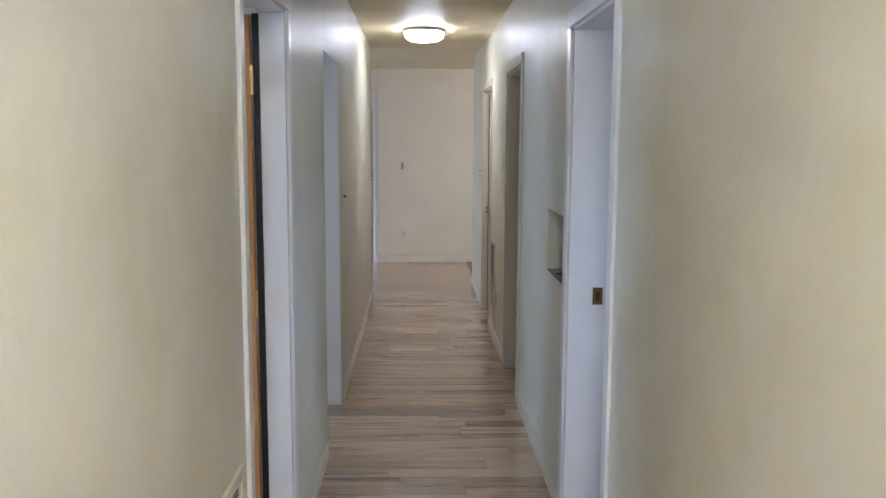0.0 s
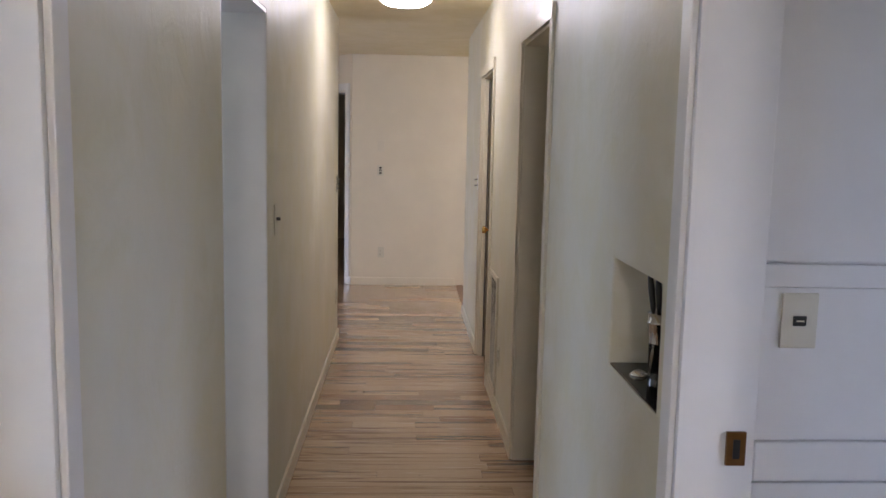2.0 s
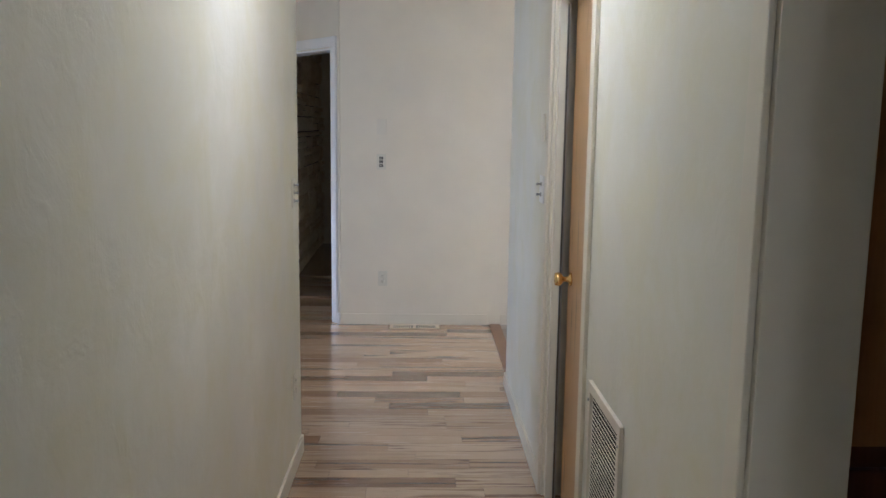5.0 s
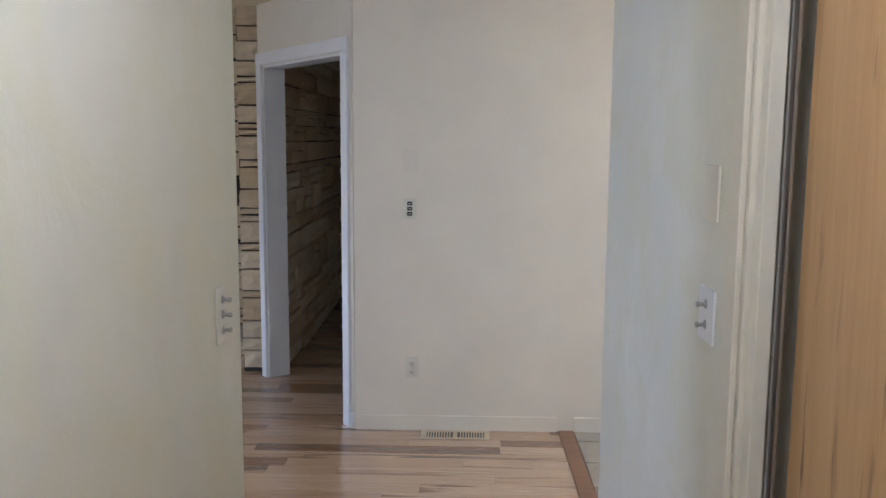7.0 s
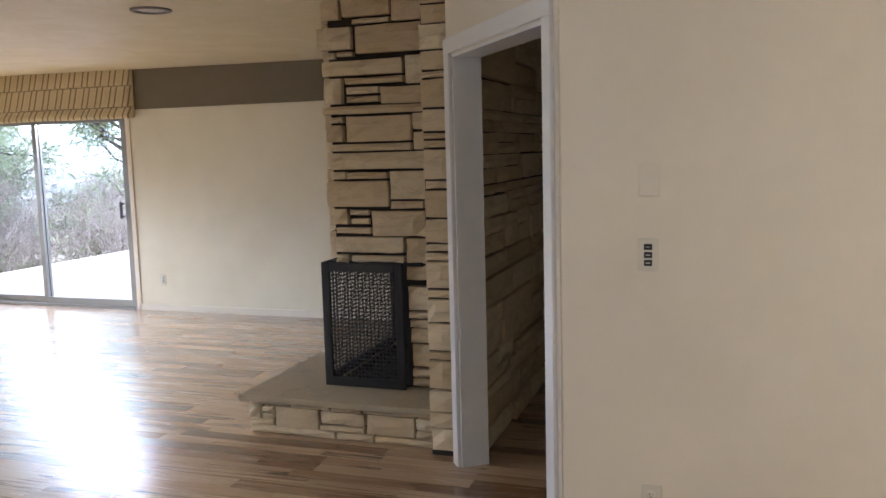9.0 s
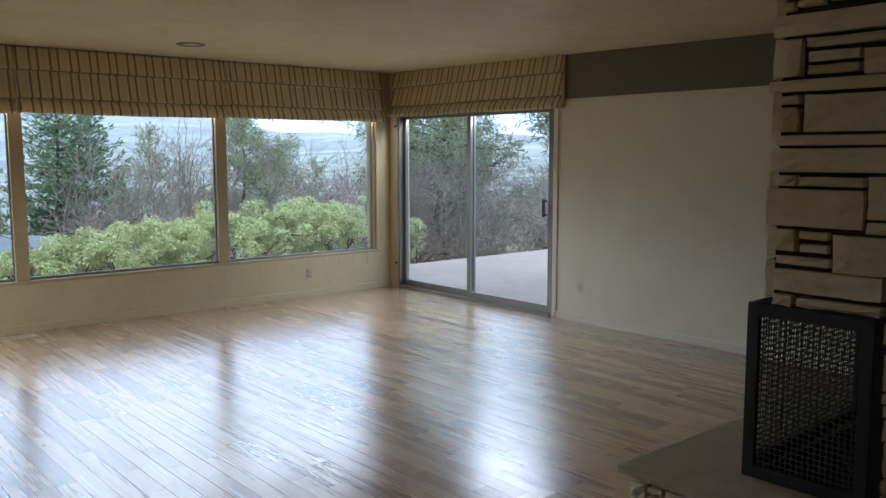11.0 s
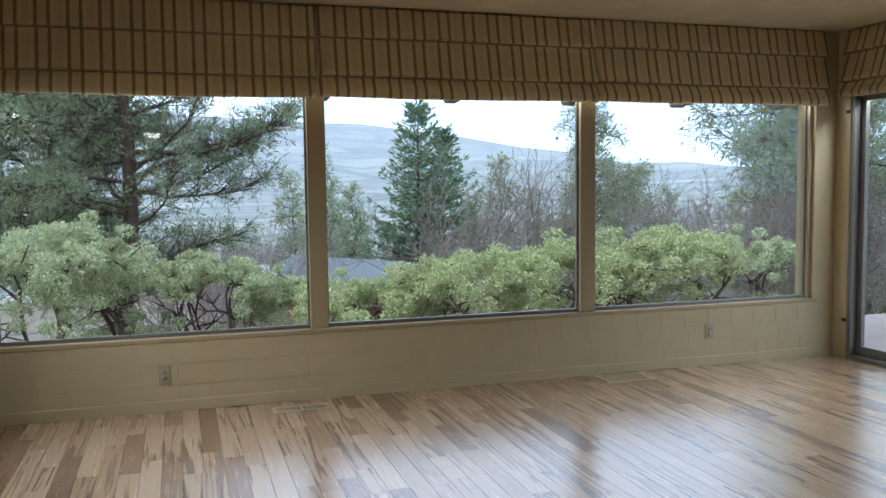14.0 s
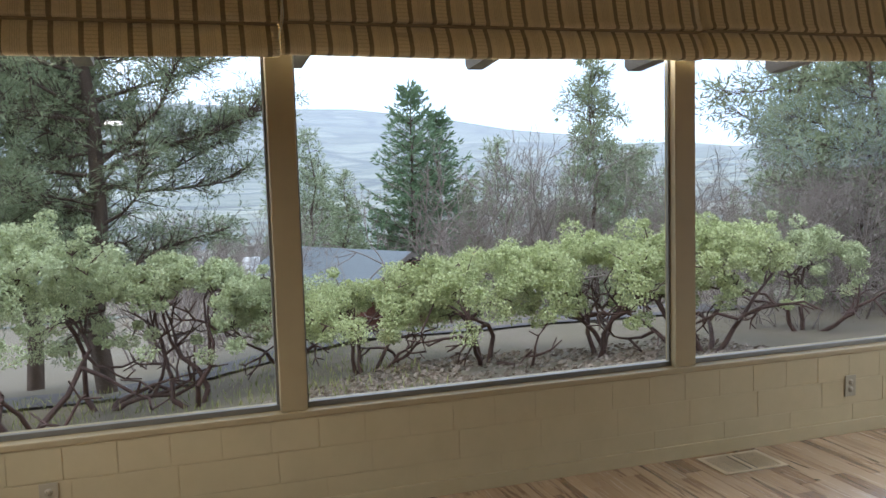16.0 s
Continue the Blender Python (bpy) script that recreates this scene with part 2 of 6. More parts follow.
def shade_cloth(name, axis):
    """Woven beige shade cloth with pairs of brown stripes that run down it."""
    s = Shader(name)
    pos = s.add("SeparateXYZ")
    s.link(s.add("NewGeometry").outputs["Position"], pos.inputs["Vector"])
    run = pos.outputs[axis]
    u = s.math("FRACT", s.math("DIVIDE", run, 0.174))
    def band(at, half):
        return s.math("LESS_THAN", s.math("ABSOLUTE", s.math("SUBTRACT", u, at)), half)
    stripes = s.math("MAXIMUM", band(0.30, 0.056), band(0.70, 0.056))
    narrow = s.math("LESS_THAN", s.math("ABSOLUTE", s.math("SUBTRACT", u, 0.5)), 0.2)
    weft = s.math("LESS_THAN", s.math("FRACT", s.math("DIVIDE", pos.outputs["Z"], 0.0165)), 0.28)
    warp = s.math("LESS_THAN", s.math("FRACT", s.math("MULTIPLY", u, 22.0)), 0.4)
    side = s.math("ABSOLUTE", s.math("SUBTRACT", s.math("FRACT", s.math("ADD", u, 0.5)), 0.5))
    middle = s.math("LESS_THAN", side, 0.12)
    cross = s.math("ADD", s.math("MULTIPLY", s.math("MULTIPLY", weft, narrow), 0.42), s.math("MULTIPLY", s.math("MULTIPLY", warp, middle), 0.40))
    n = s.noise(s.where((1, 1, 1), "World"), 160, 3)
    soft = s.noise(s.where((1, 1, 1), "World"), 6, 3)
    base = s.mix(s.ramp(n, (0.3, (0.68, 0.545, 0.315)), (0.7, (0.84, 0.705, 0.44))), (0.42, 0.325, 0.185), cross)
    worn = s.mix(base, (0.58, 0.485, 0.325), s.math("MULTIPLY", soft, 0.3))
    cloth = s.mix(worn, (0.13, 0.085, 0.045), s.math("MULTIPLY", stripes, s.math("ADD", s.math("MULTIPLY", n, 0.5), 0.5)))
    s.color(cloth)
    back = s.add("BsdfTranslucent")
    s.link(cloth, back.inputs["Color"])
    blend = s.add("MixShader", Fac=0.1)
    s.link(s.bsdf.outputs["BSDF"], blend.inputs[1])
    s.link(back.outputs["BSDF"], blend.inputs[2])
    s.link(blend.outputs["Shader"], s.out.inputs["Surface"])
    s.rough(0.95)
    s.bump(n, 0.4, 0.003)
    return s.mat


def leafy(name, a, b, trans=0.25):
    s = Shader(name)
    geo = s.add("NewGeometry")
    n = s.noise(s.where(space="World"), 1.6, 3)
    tone = s.ramp(s.math("ADD", s.math("MULTIPLY", geo.outputs["Random Per Island"], 0.55), s.math("MULTIPLY", n, 0.45)), (0.2, a), (0.8, b))
    s.color(tone)
    s.rough(0.6)
    s.bsdf.inputs["Subsurface Weight"].default_value = 0.0
    t = s.add("BsdfTranslucent")
    s.link(tone, t.inputs["Color"])
    m = s.add("MixShader", Fac=trans)
    s.link(s.bsdf.outputs["BSDF"], m.inputs[1])
    s.link(t.outputs["BSDF"], m.inputs[2])
    s.link(m.outputs["Shader"], s.out.inputs["Surface"])
    return s.mat


def rough_ground(name, a, b, c, scale=0.8):
    s = Shader(name)
    v = s.where(space="World")
    big = s.noise(v, scale, 5, 0.6)
    mid = s.noise(v, scale * 9, 5, 0.65)
    fine = s.noise(v, scale * 60, 4, 0.7)
    s.color(s.mix(s.mix(s.ramp(big, (0.35, a), (0.65, b)), c, s.ramp(mid, (0.5, (0, 0, 0)), (0.62, (0.85, 0.85, 0.85)))), tuple(x * 0.5 for x in a), s.ramp(fine, (0.5, (0, 0, 0)), (0.75, (0.6, 0.6, 0.6)))))
    s.rough(0.95)
    s.bump(mid, 0.7, 0.05)
    s.bump(fine, 0.6, 0.015)
    return s.mat


def far_country(name):
    """Valley floor and hills a long way off: fields, hedges, painted haze and a faint added glow."""
    s = Shader(name)
    v = s.where((1, 1, 1), "World")
    fields = s.add("TexVoronoi", Scale=0.0065)
    s.link(s.where((1, 0.4, 1), "World"), fields.inputs["Vector"])
    hedge = s.add("TexVoronoi", Scale=0.0065)
    hedge.feature = "DISTANCE_TO_EDGE"
    s.link(s.where((1, 0.4, 1), "World"), hedge.inputs["Vector"])
    n = s.noise(v, 0.004, 6, 0.6)
    d = s.noise(s.where((1, 0.35, 1), "World"), 0.022, 6, 0.7)
    roofs = s.noise(v, 0.09, 2, 0.5)
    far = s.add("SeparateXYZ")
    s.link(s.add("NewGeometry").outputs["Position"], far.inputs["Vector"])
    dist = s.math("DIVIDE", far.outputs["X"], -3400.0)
    tone = s.ramp(n, (0.35, (0.115, 0.135, 0.105)), (0.5, (0.19, 0.205, 0.155)), (0.65, (0.25, 0.25, 0.19)))
    patch = s.mix(tone, s.ramp(fields.outputs["Color"], (0.25, (0.10, 0.125, 0.085)), (0.7, (0.36, 0.36, 0.27))), 0.5)
    lined = s.mix(patch, (0.05, 0.065, 0.06), s.ramp(hedge.outputs["Distance"], (0.02, (0.95, 0.95, 0.95)), (0.07, (0, 0, 0))))
    woods = s.mix(lined, (0.055, 0.075, 0.075), s.ramp(d, (0.52, (0, 0, 0)), (0.60, (0.85, 0.85, 0.85))))
    specks = s.mix(woods, (0.62, 0.62, 0.60), s.ramp(roofs, (0.70, (0, 0, 0)), (0.73, (0.8, 0.8, 0.8))))
    # distance haze is mixed into the base colour
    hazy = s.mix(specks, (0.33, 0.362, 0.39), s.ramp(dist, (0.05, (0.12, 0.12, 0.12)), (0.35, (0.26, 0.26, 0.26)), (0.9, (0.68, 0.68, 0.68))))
    s.color(hazy)
    s.rough(1.0)
    # faint self-glow on top of the painted haze
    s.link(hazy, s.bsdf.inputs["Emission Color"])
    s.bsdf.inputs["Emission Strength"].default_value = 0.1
    return s.mat


HALL_PLASTER = plaster("hall_plaster", (0.77, 0.74, 0.62), 0.43, 1.1, (1, 1, 1), 0.17)
LIVING_PAINT = paint("living_paint", (0.745, 0.685, 0.56), 0.5, 0.05, 0.12, 3.0)
BLOCK_PAINT = paint("block_paint", (0.53, 0.43, 0.245), 0.5, 0.06, 0.25, 8.0, 60)
nb = Shader("painted_block_wall")
_p = nb.add("SeparateXYZ")
nb.link(nb.add("NewGeometry").outputs["Position"], _p.inputs["Vector"])
_c = nb.add("CombineXYZ")
nb.link(_p.outputs["X"], _c.inputs["X"])
nb.link(_p.outputs["Z"], _c.inputs["Y"])
_b = nb.add("TexBrick", Scale=1.0, Mortar_Size=0.004, Mortar_Smooth=0.4, Brick_Width=0.41, Row_Height=0.137)
_b.inputs["Color1"].default_value = _b.inputs["Color2"].default_value = (1, 1, 1, 1)
_b.inputs["Mortar"].default_value = (0, 0, 0, 1)
nb.link(_c.outputs["Vector"], _b.inputs["Vector"])
_n = nb.noise(nb.where(space="World"), 2.5, 4)
nb.color(nb.ramp(_n, (0.3, (0.70, 0.645, 0.485)), (0.7, (0.75, 0.70, 0.54))))
nb.rough(0.5)
nb.bump(_b.outputs["Color"], 0.12, 0.004)
nb.bump(nb.noise(nb.where(space="World"), 90, 3), 0.15, 0.002)
NORTH_PAINT = nb.mat
CEILING_MAT = plaster("ceiling_texture", (0.81, 0.715, 0.50), 0.5, 0.8, (1, 1, 1), 0.06)
FRAME_PAINT = paint("tan_window_paint", (0.42, 0.325, 0.175), 0.45, 0.05, 0.1)
TRIM = paint("white_trim", (0.78, 0.775, 0.76), 0.32, 0.03, 0.05)
TRIM_CREAM = paint("cream_trim", (0.71, 0.655, 0.52), 0.32, 0.04, 0.05)
TAUPE = paint("taupe_band", (0.16, 0.132, 0.08), 0.6, 0.06, 0.1)
PLANK = wood_planks()
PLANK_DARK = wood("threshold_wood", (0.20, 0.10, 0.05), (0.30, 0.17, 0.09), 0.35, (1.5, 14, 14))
DOOR_WOOD = wood("amber_door_wood", (0.46, 0.205, 0.062), (0.60, 0.30, 0.105), 0.32)
DOOR_PALE = wood("honey_door_wood", (0.52, 0.305, 0.12), (0.62, 0.395, 0.18), 0.32, streak=0.95)
CAB_WOOD = wood("cabinet_wood", (0.13, 0.04, 0.016), (0.2, 0.07, 0.028), 0.35)
STONE = sandstone("buff_sandstone", (0.60, 0.47, 0.285), (0.69, 0.565, 0.37), (0.74, 0.635, 0.44))
SLAB = sandstone("hearth_slab_stone", (0.42, 0.35, 0.235), (0.44, 0.375, 0.255), (0.46, 0.395, 0.275))
MORTAR = paint("dark_mortar", (0.045, 0.035, 0.027), 0.95, 0.2, 0.5, 20)
BLACK_METAL = paint("black_iron", (0.012, 0.012, 0.012), 0.5, 0.1, 0.2, 30)
# firebox soot; also paints the shade inside the closet and behind grilles
SOOT_SHADE = paint("soot_and_shade_black", (0.03, 0.027, 0.024), 0.9, 0.2, 0.4, 20)
ALU = paint("aluminium_frame", (0.24, 0.225, 0.195), 0.45, 0.08, 0.08, 12, 160, 0.5)
STEEL = paint("steel_strip", (0.45, 0.44, 0.42), 0.3, 0.08, 0.05, 12, 160, 0.9)
PALE_VENT = wood("pale_vent_wood", (0.56, 0.45, 0.29), (0.66, 0.55, 0.38), 0.35, (1.5, 14, 14))
DARK_STRIP = paint("dull_dark_strip", (0.13, 0.12, 0.11), 0.45, 0.1, 0.08, 12, 160, 0.8)
CHROME = paint("polished_steel", (0.62, 0.6, 0.57), 0.14, 0.04, 0.03, 10, 90, 1.0)
BRASS = paint("brass", (0.78, 0.52, 0.2), 0.22, 0.06, 0.05, 20, 120, 1.0)
OLD_BRASS = paint("aged_brass", (0.22, 0.11, 0.04), 0.4, 0.15, 0.1, 40, 120, 0.9)
TAN_PLASTIC = paint("tan_outlet_plastic", (0.40, 0.34, 0.23), 0.4, 0.03, 0.03)
PLATE_GREY = paint("greyish_plate", (0.70, 0.65, 0.54), 0.4, 0.03, 0.03)
IVORY = paint("ivory_plastic", (0.66, 0.63, 0.52), 0.35, 0.03, 0.03)
# plastic parts; also paints the shade in narrow gaps
DARK_PLASTIC_SHADE = paint("dark_plastic_and_gap_shade", (0.02, 0.02, 0.02), 0.35, 0.1, 0.05)
WHITE_ENAMEL = paint("white_enamel", (0.76, 0.77, 0.78), 0.22, 0.02, 0.02)
BLACK_GLASS = paint("black_glass", (0.008, 0.008, 0.009), 0.08, 0.05, 0.0)
GLASS = glass("window_glass")
SHADE_Y = shade_cloth("striped_shade_long", "Y")
SHADE_X = shade_cloth("striped_shade_short", "X")
LAMP_GLASS = emitter("lit_opal_glass", (1.0, 0.965, 0.91), 10.0)
# stronger glow for the two unseen lamps added to the hall and foyer
UNSEEN_LAMP_HALL = emitter("unseen_hall_lamp_glass", (1.0, 0.965, 0.91), 42.0)
UNSEEN_LAMP_FOYER = emitter("unseen_foyer_lamp_glass", (1.0, 0.965, 0.91), 26.0)
SEAM_SHADE = paint("brown_seam_and_fold_shade", (0.30, 0.225, 0.125), 0.9, 0.1, 0.2)
CAN_LENS = paint("frosted_lens", (0.6, 0.58, 0.54), 0.5)
TILE = paint("slate_tile", (0.34, 0.31, 0.25), 0.4, 0.2, 0.2, 6)
PATIO = rough_ground("patio_concrete", (0.31, 0.25, 0.22), (0.36, 0.295, 0.26), (0.28, 0.23, 0.20), 0.6)
SOIL = rough_ground("leaf_litter_ground", (0.15, 0.125, 0.075), (0.17, 0.14, 0.095), (0.18, 0.14, 0.105), 0.35)
DRIVE = rough_ground("grey_drive", (0.095, 0.085, 0.085), (0.12, 0.11, 0.105), (0.085, 0.078, 0.078), 0.6)
BARK_RED = paint("red_manzanita_bark", (0.085, 0.042, 0.03), 0.7, 0.3, 0.4, 6, 40)
BARK = paint("pine_bark", (0.10, 0.065, 0.045), 0.9, 0.35, 0.6, 8, 40)
BARK_GREY = paint("grey_bare_bark", (0.27, 0.22, 0.19), 0.9, 0.25, 0.4, 8, 40)
MANZANITA = leafy("manzanita_leaf", (0.34, 0.38, 0.16), (0.57, 0.60, 0.31))
MANZANITA_GREY = leafy("grey_manzanita_leaf", (0.35, 0.39, 0.20), (0.59, 0.625, 0.37))
PINE = leafy("pine_needles", (0.15, 0.195, 0.105), (0.4, 0.44, 0.26), 0.4)
FIR = leafy("fir_needles", (0.1, 0.165, 0.085), (0.24, 0.33, 0.18), 0.4)
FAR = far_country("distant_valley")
ROOF = paint("blue_grey_shingle", (0.135, 0.155, 0.165), 0.8, 0.15, 0.5, 4, 30)
REDWALL = paint("brick_red_siding", (0.16, 0.062, 0.042), 0.8, 0.2, 0.3, 4, 30)
RAFTER = paint("weathered_rafter", (0.2, 0.17, 0.15), 0.85, 0.2, 0.4, 6, 40)

# ---- building helpers ----


def box(bm, x0, x1, y0, y1, z0, z1, bevel=0.0, m=None):
    made = bmesh.ops.create_cube(bm, size=1.0)["verts"]
    for v in made:
        v.co = Vector((x0 + (v.co.x + 0.5) * (x1 - x0), y0 + (v.co.y + 0.5) * (y1 - y0), z0 + (v.co.z + 0.5) * (z1 - z0)))
    if bevel > 0:
        edges = list({e for v in made for e in v.link_edges})
        made = [v for v in bmesh.ops.bevel(bm, geom=edges, offset=bevel, segments=2, affect="EDGES", profile=0.6)["verts"]]
    if m is not None:
        bmesh.ops.transform(bm, matrix=m, verts=list(set(made)))
    return bm


def tube(bm, a, b, ra, rb, sides=16, caps=True):
    a, b = Vector(a), Vector(b)
    q = (b - a).to_track_quat("Z", "Y").to_matrix().to_4x4()
    bmesh.ops.create_cone(bm, cap_ends=caps, segments=sides, radius1=ra, radius2=rb, depth=(b - a).length, matrix=Matrix.Translation((a + b) / 2) @ q)
    return bm


def lathe(bm, profile, m=None, sides=32):
    """A turned shape from (radius, height) pairs."""
    rings = []
    for r, z in profile:
        rings.append([bm.verts.new((m or Matrix()) @ Vector((r * math.cos(2 * math.pi * i / sides), r * math.sin(2 * math.pi * i / sides), z))) for i in range(sides)])
    for lo, hi in zip(rings, rings[1:]):
        for i in range(sides):
            bm.faces.new((lo[i], lo[(i + 1) % sides], hi[(i + 1) % sides], hi[i]))
    bm.faces.new(rings[0][::-1])
    bm.faces.new(rings[-1])
    for f in bm.faces:
        f.smooth = True
    return bm


def mesh_of(bm, name, material):
    bmesh.ops.recalc_face_normals(bm, faces=bm.faces[:])
    me = bpy.data.meshes.new(name)
    bm.to_mesh(me)
    bm.free()
    me.materials.append(material)
    return me


def part(name, bm, material, parent=None, label=""):
    ob = new(name, mesh_of(bm, name, material))
    ob.parent = parent
    if label:
        ob["label"] = label
    return ob


def piece(name, bm, material, label="", category="", group="", kind="", parent=None):
    return tagged(part(name, bm, material, parent), label, category, group, kind)


def thing(name, m, label, category, group="", kind=""):
    ob = new(name)
    ob.matrix_world = m
    ob.empty_display_size = 0.1
    return tagged(ob, label, category, group, kind)


def B(*boxes, bevel=0.0):
    bm = bmesh.new()
    for b in boxes:
        box(bm, *b, bevel=bevel)
    return bm


def setting(name, boxes, material, label, category, bevel=0.0):
    return piece(name, B(*boxes, bevel=bevel), material, label, category, kind="structure")


# ---- plan ----
HL, HR, TH = -0.44, 0.63, 0.15
CH, DOOR_H = 2.48, 2.04
WEST, NORTH, SOUTH, END = -8.57, 15.73, 9.55, 11.35
SILL, HEAD = 0.465, 2.12
HALL_LEFT_END, HALL_RIGHT_END = 8.80, 9.82
L1, L2 = (2.70, 3.47), (4.63, 5.42)
R1, R2, R3 = (3.085, 3.84), (5.46, 6.24), (7.535, 8.34)
NICHE = (3.96, 4.39, 0.985, 1.28)


def hall_wall(name, xa, xb, ya, yb, doors, label, hole=None):
    boxes, at = [], ya
    for a, b in doors:
        if hole and at < hole[0] < a:
            boxes += [(xa, xb, at, hole[0], 0, CH), (xa, xb, hole[0], hole[1], 0, hole[2]), (xa, xb, hole[0], hole[1], hole[3], CH)]
            at = hole[1]
        boxes += [(xa, xb, at, a, 0, CH), (xa, xb, a, b, DOOR_H, CH)]
        at = b
    boxes.append((xa, xb, at, yb, 0, CH))
    return setting(name, boxes, HALL_PLASTER, label, "wall")


hall_wall("wall_hall_west", HL - TH, HL, -1.6, HALL_LEFT_END, [L1, L2], "cream trowelled plaster hallway wall with door openings")
hall_wall("wall_hall_east", HR, HR + TH, -1.6, HALL_RIGHT_END, [R1, R2, R3], "cream trowelled plaster hallway wall with a small niche", NICHE)
setting("wall_hall_south", [(HL - TH, HR + TH, -1.75, -1.6, 0, CH)], HALL_PLASTER, "plain plaster wall closing the hallway", "wall")
setting("wall_end", [(-0.49, 3.75, END, END + 0.12, 0, CH + 0.1)], LIVING_PAINT, "smooth beige painted wall at the hallway end", "wall")

# diagonal wall with the cased opening
D0, D1 = Vector((-0.497, 11.352, 0)), Vector((-1.262, 12.408, 0))
DIAG = (D1 - D0).length
DM = Matrix.Translation(D0) @ Matrix.Rotation(math.atan2(D1.y - D0.y, D1.x - D0.x), 4, "Z")
dw = piece("wall_diagonal", B((0.0, 0.10, -0.13, 0.0, 0, 2.6), (DIAG - 0.075, DIAG, -0.13, 0.0, 0, 2.6), (0.10, DIAG - 0.075, -0.13, 0.0, 2.095, 2.6)), LIVING_PAINT, "beige painted diagonal wall above a cased opening", "wall", kind="structure")
dw.matrix_world = DM
casing = thing("door_4", DM, "white painted wood casing round a doorless diagonal opening", "door casing", kind="structure")
part("casing_side", B((0.032, 0.105, 0.0, 0.018, 0, 2.10), bevel=0.004), TRIM, casing)
part("casing_side", B((DIAG - 0.08, DIAG - 0.005, 0.0, 0.018, 0, 2.10), bevel=0.004), TRIM, casing)
part("casing_head", B((0.032, DIAG - 0.005, 0.0, 0.02, 2.10, 2.175), bevel=0.004), TRIM, casing)
part("jamb", B((0.101, 0.119, -0.15, -0.002, 0, 2.08), bevel=0.002), TRIM, casing)
part("jamb", B((DIAG - 0.094, DIAG - 0.076, -0.15, -0.002, 0, 2.08), bevel=0.002), TRIM, casing)
part("head_jamb", B((0.101, DIAG - 0.076, -0.15, -0.002, 2.08, 2.095), bevel=0.002), TRIM, casing)

# living room shell
setting("wall_west", [(WEST - 0.2, WEST, SOUTH - 0.15, NORTH + 0.17, 0, SILL - 0.03), (WEST - 0.2, WEST, SOUTH - 0.15, NORTH + 0.17, HEAD, 2.6), (WEST - 0.2, WEST, 15.52, NORTH + 0.17, SILL - 0.03, HEAD), (WEST - 0.2, WEST, SOUTH - 0.15, 9.64, SILL - 0.03, HEAD)], BLOCK_PAINT, "cream painted block wall under a wide window", "wall")
setting("wall_north", [(-8.42, -5.93, NORTH, NORTH + 0.17, 2.1, 2.6), (-5.93, 1.0, NORTH, NORTH + 0.17, 0, 2.6), (WEST, -8.42, NORTH, NORTH + 0.17, 0, 2.6)], NORTH_PAINT, "cream painted block wall beside the sliding door", "wall")
setting("wall_south", [(-8.45, -5.9, SOUTH - 0.15, SOUTH, 2.1, 2.6), (-5.9, -2.2, SOUTH - 0.15, SOUTH, 0, 2.6), (WEST, -8.45, SOUTH - 0.15, SOUTH, 0, 2.6), (-2.35, -2.2, HALL_LEFT_END - 0.15, 8.82, 0, 2.6), (-2.35, -2.2, 9.30, SOUTH - 0.15, 0, 2.6), (-2.35, -2.2, 8.82, 9.30, 0, 0.96), (-2.35, -2.2, 8.82, 9.30, 2.08, 2.6), (-2.2, HL - TH, HALL_LEFT_END - 0.15, HALL_LEFT_END, 0, 2.6)], LIVING_PAINT, "cream painted wall on the south of the living room", "wall")
setting("wall_band", [(-5.93, -1.5, NORTH - 0.03, NORTH, 2.125, 2.56)], TAUPE, "dark taupe painted band along the top of the wall", "trim")

# ceilings
bm = bmesh.new()
lo = [(WEST - 0.1, SOUTH - 0.1, 2.56), (-1.0, SOUTH - 0.1, 2.485), (-1.0, NORTH + 0.1, 2.485), (WEST - 0.1, NORTH + 0.1, 2.56)]
vs = [bm.verts.new(c) for c in lo] + [bm.verts.new((x, y, z + 0.15)) for x, y, z in lo]
for q in ((0, 3, 2, 1), (4, 5, 6, 7), (0, 1, 5, 4), (1, 2, 6, 5), (2, 3, 7, 6), (3, 0, 4, 7)):
    bm.faces.new([vs[i] for i in q])
piece("ceiling_living", bm, CEILING_MAT, "off-white textured plaster living room ceiling", "ceiling", kind="structure")
setting("ceiling_hall", [(HL - TH, HR + TH, -1.75, HALL_RIGHT_END, CH, CH + 0.15), (-1.0, HL - TH, HALL_LEFT_END - 0.2, NORTH + 0.1, CH + 0.002, CH + 0.15), (HL - TH, 3.75, HALL_RIGHT_END, 12.0, CH, CH + 0.15), (HL - TH, 1.0, 12.0, NORTH + 0.1, CH, CH + 0.15), (-2.35, -1.0, HALL_LEFT_END - 0.2, SOUTH - 0.1, CH + 0.004, CH + 0.15)], CEILING_MAT, "off-white textured plaster hallway ceiling", "ceiling")

# ---- side rooms, closed all round ----
setting("wall_kitchen", [(-3.75, -3.6, 4.0, 4.6, 0, CH), (-3.75, -3.6, 4.6, 6.6, 0, 0.95), (-3.75, -3.6, 4.6, 6.6, 2.1, CH), (-3.75, -3.6, 6.6, 7.6, 0, CH), (-3.6, HL - TH, 7.47, 7.6, 0, CH), (-3.6, HL - TH, 3.85, 4.0, 0, CH)], LIVING_PAINT, "plain painted kitchen walls with a window", "wall")
setting("ceiling_kitchen", [(-3.75, HL - TH, 3.85, 7.6, CH, CH + 0.12)], CEILING_MAT, "plain kitchen ceiling", "ceiling")
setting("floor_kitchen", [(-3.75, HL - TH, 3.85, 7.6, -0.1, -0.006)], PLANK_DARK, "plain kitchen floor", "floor")
